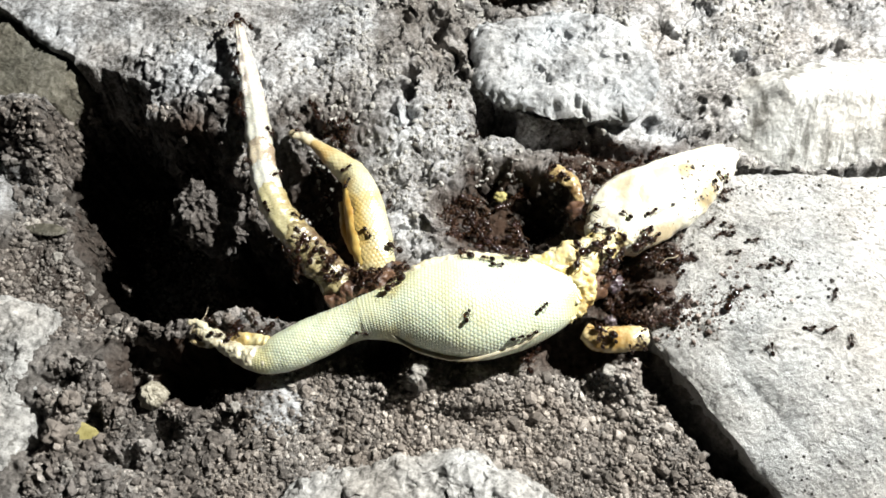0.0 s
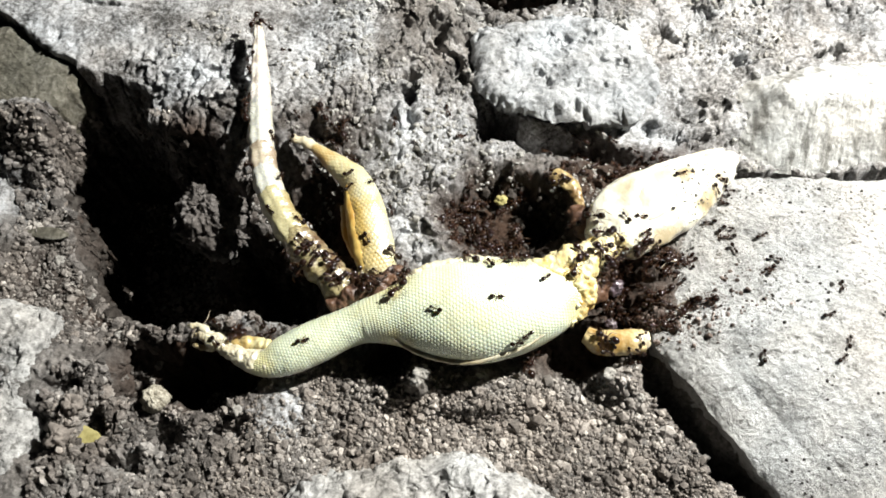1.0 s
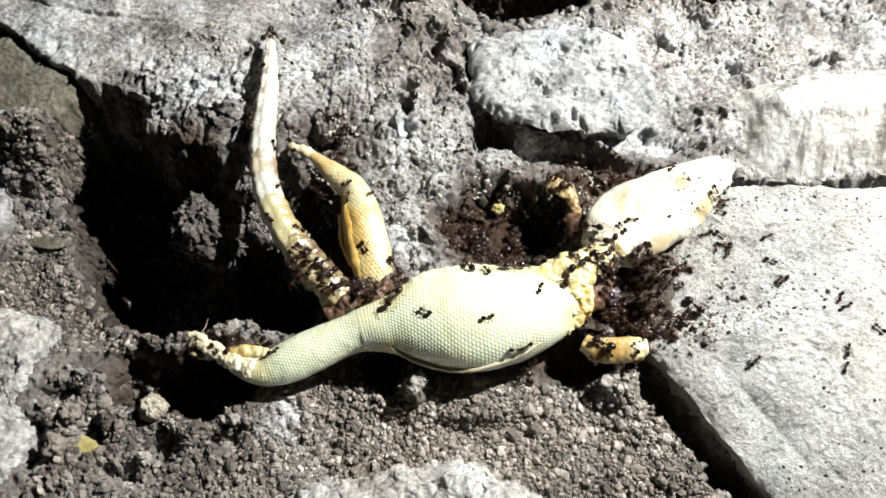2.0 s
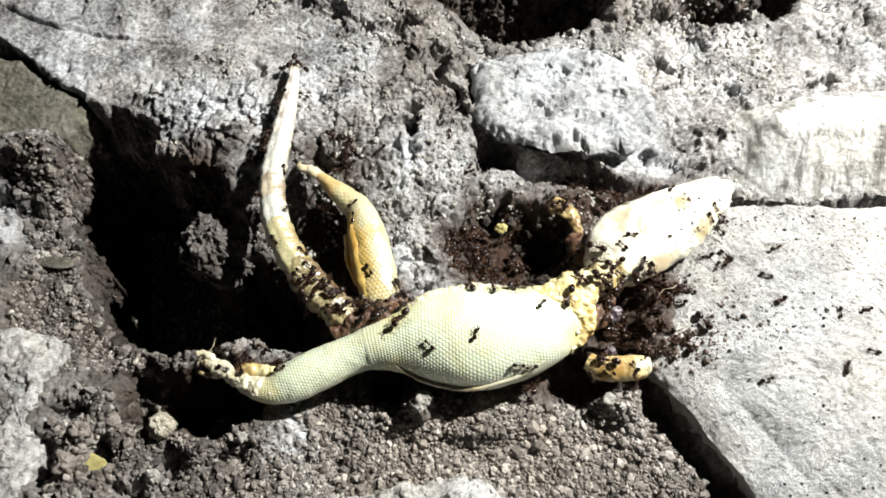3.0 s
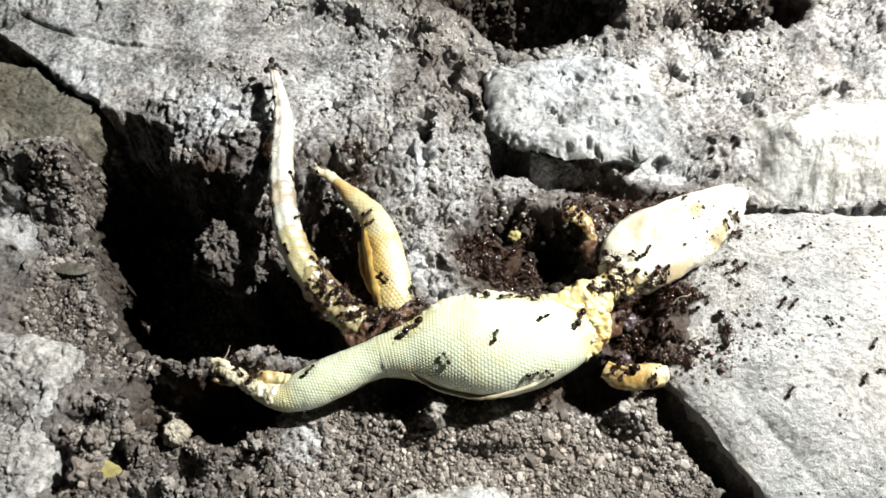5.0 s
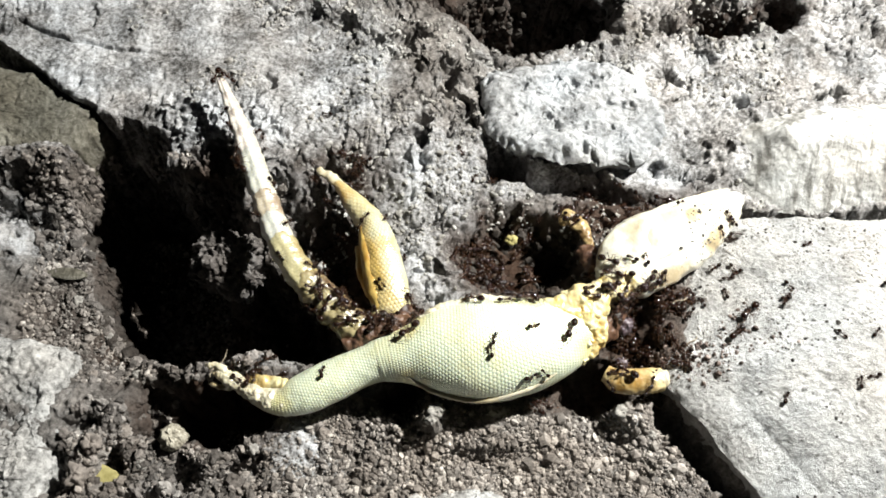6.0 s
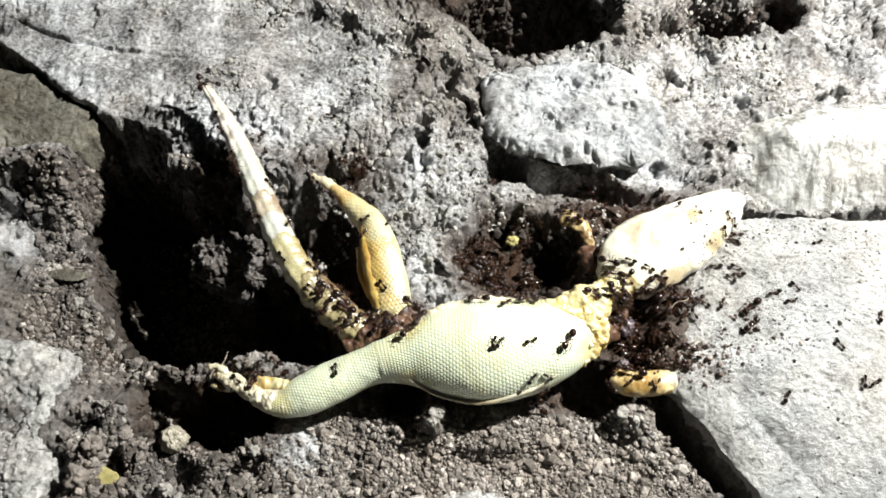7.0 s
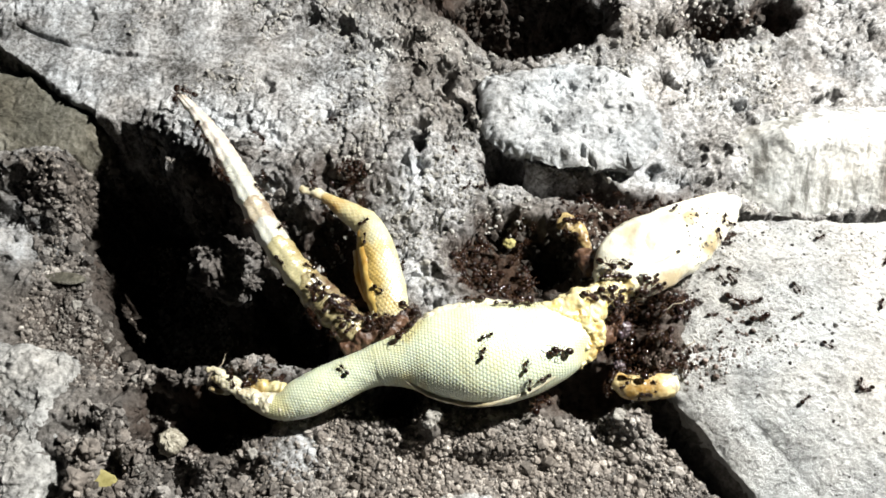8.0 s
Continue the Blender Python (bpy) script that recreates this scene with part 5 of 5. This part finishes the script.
# big ants with places of their own: (size, rows of t, x, y, heading)
BIG_ON_BODY = [
    (1.0, [(0, 10.9, -5.4, 205), (8, 9.9, -5.6, 205)]), (1.0, [(0, 19.1, -5.9, 250), (3.5, 17.7, -7.2, 250), (6.5, 15.5, -11.1, 235), (8, 14.7, -13.1, 190)]),
    (1.0, [(0, -6.5, -10.0, 210), (3.5, -6.3, -10.6, 215), (8, -7.2, -10.0, 220)]), (1.0, [(0, 23.3, -15.5, 150), (3.5, 23.8, -15.4, 150), (6, 24.6, -15.3, 150), (8, 26.3, -15.3, 150)]),
    (1.0, [(0, 30.8, -2.5, 60), (8, 31.2, -2.6, 60)]), (1.0, [(0, 22.9, -4.1, 130), (8, 23.2, -4.2, 130)])]
BIG_ROUND_BODY = [
    (1.0, [(0, 12.4, -18.4, 110), (8, 11.4, -18.4, 110)]), (1.0, [(0, -20.7, 22.6, 100), (3.5, -18.1, 24.3, 160), (8, -18.2, 21.5, 170)]),
    (1.0, [(0, -15.7, 19.2, 80), (3.5, -16.6, 22.8, 80), (8, -15.3, 21.2, 110)]), (1.0, [(0, 26.3, -6.8, 200), (8, 26.4, -7.5, 200)]),
    (1.0, [(0, 29.3, -2.0, 20), (8, 29.6, -2.0, 20)]), (1.0, [(0, 22.6, 2.7, 0), (3.5, 23.3, 1.9, -30), (8, 23.4, 1.6, -40)])]
BIG_NEAR_STONE = [
    (1.0, [(0, 34.8, -3.2, 0), (8, 34.4, -2.8, 0)]), (0.9, [(0, -30.1, -13.4, 180), (8, -30.2, -14.6, 180)]), (0.9, [(0, -26.4, -13.4, 20), (8, -26.9, -14.5, 20)]),
    (0.9, [(0, -7.6, -2.8, 160), (8, -7.3, -4.9, 150)]), (0.9, [(0, -19.3, 19.5, -60), (8, -20.1, 19.8, -60)]),
    (1.05, [(0, 41.9, -10.8, 60), (1.5, 37.3, -9.5, -40), (3.5, 39.1, -8.8, -70), (4.5, 38.8, -8.3, -60), (6.5, 45.2, -5.1, -150), (7, 44.6, -5.0, -130), (8, 43.3, -3.1, -40)])]
BIG_IN_HOLLOW = [
    (0.9, [(0, 35.4, -10.2, 45), (1.5, 36.0, -10.6, 65), (3.5, 36.6, -12.6, 100), (8, 45.9, -6.4, 20)]), (0.85, [(0, 20.5, 2.7, 0), (8, 21.3, 0.9, 10)]),
    (0.85, [(0, 17.6, 10.5, 150), (8, 17.8, 10.0, 120)]), (0.85, [(0, 9.9, 10.0, 30), (8, 10.4, 9.0, 60)]), (0.85, [(0, 13.4, 13.0, -80), (8, 11.0, 12.6, -70)]),
    (0.85, [(0, 5.0, 8.2, 100), (8, 4.5, 7.5, 80)]), (0.85, [(0, 18.2, 12.0, 20), (8, 19.2, 12.3, 10)]), (0.85, [(0, -15.9, -7.6, 200), (8, -17.3, -8.5, 210)])]
SMALL_WALKERS = [
    [(0, 57.2, -17.1, 80), (8, 57.9, -17.1, 80)], [(0, 31.0, 2.3, 30), (1.5, 28.5, 2.3, 10), (3.5, 28.4, 3.9, 0), (8, 28.6, -0.6, 170)],
    [(0, 35.8, 0.6, -40), (1.5, 36.3, 12.6, 60), (3.5, 36.5, 13.1, 60), (8, 35.3, 11.7, 60)], [(0, 41.6, 7.6, -60), (8, 41.4, 7.2, -70)], [(0, 27.2, 1.6, 120), (8, 26.2, 1.5, 150)],
    [(0, 3.4, -15.2, 80), (1, -1.1, -13.6, 150), (1.5, -1.9, -12.1, 150), (3.5, -2.5, -15.2, 120), (4.5, -3.5, -15.7, 120), (6.5, 6.1, -13.7, 80), (8, 4.3, -11.7, 20)]]
SMALL_ON_BODY = [
    [(0, 13.7, -13.5, 40), (1, 14.3, -8.7, 40), (1.5, 14.0, -9.5, 60), (3.5, 13.3, -8.6, 60), (6.5, 10.2, -11.1, 10), (8, 9.7, -15.5, 60)], [(0, 39.2, 17.2, 45), (8, 42.0, 18.5, 20)],
    [(0, 7.7, -7.6, 0), (1.5, 7.1, -13.9, 0), (3.5, 3.7, -13.3, 90), (6.5, 5.3, -12.5, 80), (8, 3.7, -14.1, 70)], [(0, -11.1, -1.0, -60), (8, -11.5, -2.2, -40)],
    [(0, -8.6, 7.8, -80), (8, -8.3, 5.0, -80)], [(0, -14.8, 10.4, 30), (8, -14.2, 9.5, 20)], [(0, -11.4, -15.9, 0), (1.5, -23.5, -16.8, 20), (3.5, -24.0, -16.4, 10), (8, -16.1, -14.8, 140)]]
SMALL_ON_STONE = [
    [(0, 54.6, -15.6, 30), (1.5, 56.0, -20.5, 60), (3.5, 58.2, -15.7, 60), (8, 64.1, -4.7, 60)], [(0, 49.6, -4.5, -40), (3.5, 49.1, -1.5, -20), (8, 52.3, -1.6, -60)],
    [(0, 44.1, -2.5, -20), (3.5, 44.4, 1.6, 200), (8, 39.5, -5.2, 20)], [(0, 46.9, -0.7, 10), (8, 58.8, 8.1, 20)], [(0, 51.8, -15.2, 20), (3.5, 63.7, -7.1, 20), (8, 67.3, 2.9, 40)],
    [(0, 64.0, -12.5, 120), (8, 58.7, -18.0, 200)], [(0, -6.9, 21.2, -60), (8, -17.3, 22.6, 160)], [(0, -27.0, 33.2, 170), (8, -20.5, 31.0, 170)]]
for group in (BIG_ON_BODY, BIG_ROUND_BODY, BIG_NEAR_STONE, BIG_IN_HOLLOW):
    for size, rows in group:
        add_ant(MAJOR, size, rows, len(rows) > 2)
for group in (SMALL_WALKERS, SMALL_ON_BODY, SMALL_ON_STONE):
    for rows in group:
        add_ant(WORKER, 1.0, rows, True)

# swarms: centre x, y, half sizes, how many, roaming in mm
SWARMS = [(6.5, 6.5, 7.5, 5.5, 48, 0.25, 0.6), (17, 11.5, 5, 4, 14, 0.3, 0.2), (-21, 8, 3.5, 8, 18, 0.3, 0.1), (-20, 19, 6, 3.5, 13, 0.35, 0.15), (-12, -6.5, 6, 2.6, 13, 0.2, 0.2),
          (-19.5, -4, 3, 4, 11, 0.2, 0.3), (-9, -7.2, 4, 1.6, 6, 0.2, 0.4), (22.5, -4, 5, 3.5, 16, 0.2, 0.5), (26.5, -8, 3.5, 5, 18, 0.3, 0.55), (31.5, -7, 5, 7.5, 38, 0.3, 0.2), (35, -2.5, 4, 1.6, 9, 0.3, 0.2), (43.5, 5.5, 2.2, 5, 10, 0.3, 0.1), (36, 17, 6, 2.2, 12, 0.4, 0.1), (25, 19, 8, 3, 12, 0.4, 0.15),
          (25, 14, 7, 4.5, 26, 0.35, 0.3), (25, -17, 5, 2, 8, 0.3, 0.1), (-30, -14, 5, 2.5, 8, 0.25, 0.2), (2, -5.6, 10, 1.0, 5, 0.3, 0.1), (48, -8, 12, 11, 4, 1.2, 0.0), (-5, 18, 13, 15, 6, 0.7, 0.1), (-34, 20, 3, 8, 5, 0.3, 0.2), (13, -18, 4, 1.5, 4, 0.2, 0.2)]
for cx, cy, rx, ry, count, roam, share in SWARMS:
    for n in range(count):
        r, w = math.sqrt(rng.rand()), rng.rand() * 2 * math.pi
        big = rng.rand() < share
        ax, ay = cx + rx * r * math.cos(w), cy + ry * r * math.sin(w)
        # beside the open neck they stand in rays, heads to the flesh
        turn = math.degrees(math.atan2(-7.5 - ay, 22.5 - ax)) + rng.uniform(-35, 35) if 24 < cx < 36 and cy < 0 else rng.uniform(0, 360)
        add_ant(MAJOR if big else WORKER, rng.uniform(0.8, 0.95) if big else rng.uniform(0.85, 1.15), restless(ax, ay, turn, roam, 22), roam > 0.6)


def next_ant(master, size, m):
    """The master itself the first time, then copies of it."""
    if master in USED:
        return copy_thing(master, m @ Matrix.Diagonal((size, size, size, 1)))
    USED.add(master)
    master.matrix_basis = m @ Matrix.Diagonal((size, size, size, 1))
    return master


MADE = [(next_ant(master, size, rows[0][1]), rows, steps) for master, size, rows, steps in ANTS]
MADE.sort(key=lambda made: made[0] in (WORKER, MAJOR))

# riders on the tail: joint, place on it (mm along, across, up), heading against the joint, master, size
RIDERS = [(8, 2.0, 1.5, 0.7, 10, MAJOR, 1.0), (12, 4.2, 0.5, 0.1, 150, MAJOR, 0.95), (12, 3.2, -1.0, 0.1, 60, MAJOR, 0.8), (11, 1.0, 1.1, 0.1, 100, WORKER, 1.1), (7, 1.5, -1.7, 0.5, 200, WORKER, 1.0),
          (6, 1.0, 1.9, 0.5, 60, WORKER, 1.0), (5, 2.0, -1.9, 0.6, 120, WORKER, 1.0), (4, 1.0, 0.9, 1.4, 190, WORKER, 1.0), (10, 2.0, 1.2, 0.3, 20, WORKER, 1.1), (9, 1.0, 1.6, 0.2, 300, WORKER, 1.0), (3, 1.5, -1.6, 1.0, 30, WORKER, 1.0),
          (0, 3.2, 0.4, 2.0, 40, WORKER, 1.1), (1, 0.8, -0.7, 2.0, 200, WORKER, 1.1), (1, 2.6, 0.6, 2.0, 110, MAJOR, 0.8), (2, 0.6, -0.3, 2.0, 300, WORKER, 1.1), (2, 2.2, 0.5, 1.9, 20, WORKER, 1.1),
          (0, 1.6, -1.8, 1.2, 70, MAJOR, 0.8)]


def rider_rows(joint, along, across, up, turn):
    lean = pose(0, 0, 0, -40 if across > 0.8 else 40 if across < -0.8 else 0)
    return [(t, tail_poses(lift, b)[joint] @ Matrix.Translation(Vector((along, across, up)) * MM) @ lean @ pose(0, 0, 0, 0, 0, turn + 10 * math.sin(3 * t + joint))) for t, lift, b in TAIL_BENDS]


for joint, along, across, up, turn, master, size in RIDERS:
    rows = rider_rows(joint, along, across, up, turn)
    MADE.append((copy_thing(master, rows[0][1] @ Matrix.Diagonal((size, size, size, 1))), rows, False))


def move_legs(ant, phase):
    """The six legs swing by threes."""
    for n, leg in enumerate(o for o in ant.children if o.name.startswith("leg")):
        x, y, z = leg.location
        beat = phase + (n % 2) * math.pi + (math.pi if n > 2 else 0)
        walk(leg, [(t, pose(x, y, z, 0, 0, 14 * math.sin(beat + 2.3 * k))) for k, t in enumerate(np.arange(0, 8.01, 0.25))])


def motions():
    steps = [(t, tail_poses(lift, b)) for t, lift, b in TAIL_BENDS]
    for k, joint in enumerate(TAIL):
        walk(joint, [(t, poses[k]) for t, poses in steps])
    walk(shank_ob, [(t, pose(-14.2 * MM, 10.6 * MM, 5 * MM, 0, 0, a)) for t, a in
                    ((0, 0), (1, 0.5), (1.7, 0), (2.8, -2), (3.5, -2), (4.7, -4), (5.8, -10), (6.5, -12), (7, -4), (7.5, 2), (8, 6))])
    walk(foreleg_ob, [(t, pose(x * MM, y * MM, 0, 0, 0, 0)) for t, x, y in ((0, 0, 0), (1.7, 0.2, 0), (3.5, 0.5, 0), (4.7, 0.7, 0), (6, 1.3, -0.1), (7, 2.2, -0.3), (8, 3.0, -0.5))])
    for n, (ant, rows, steps) in enumerate(MADE):
        walk(ant, rows)
        if steps:
            move_legs(ant, n * 1.7)


motions()
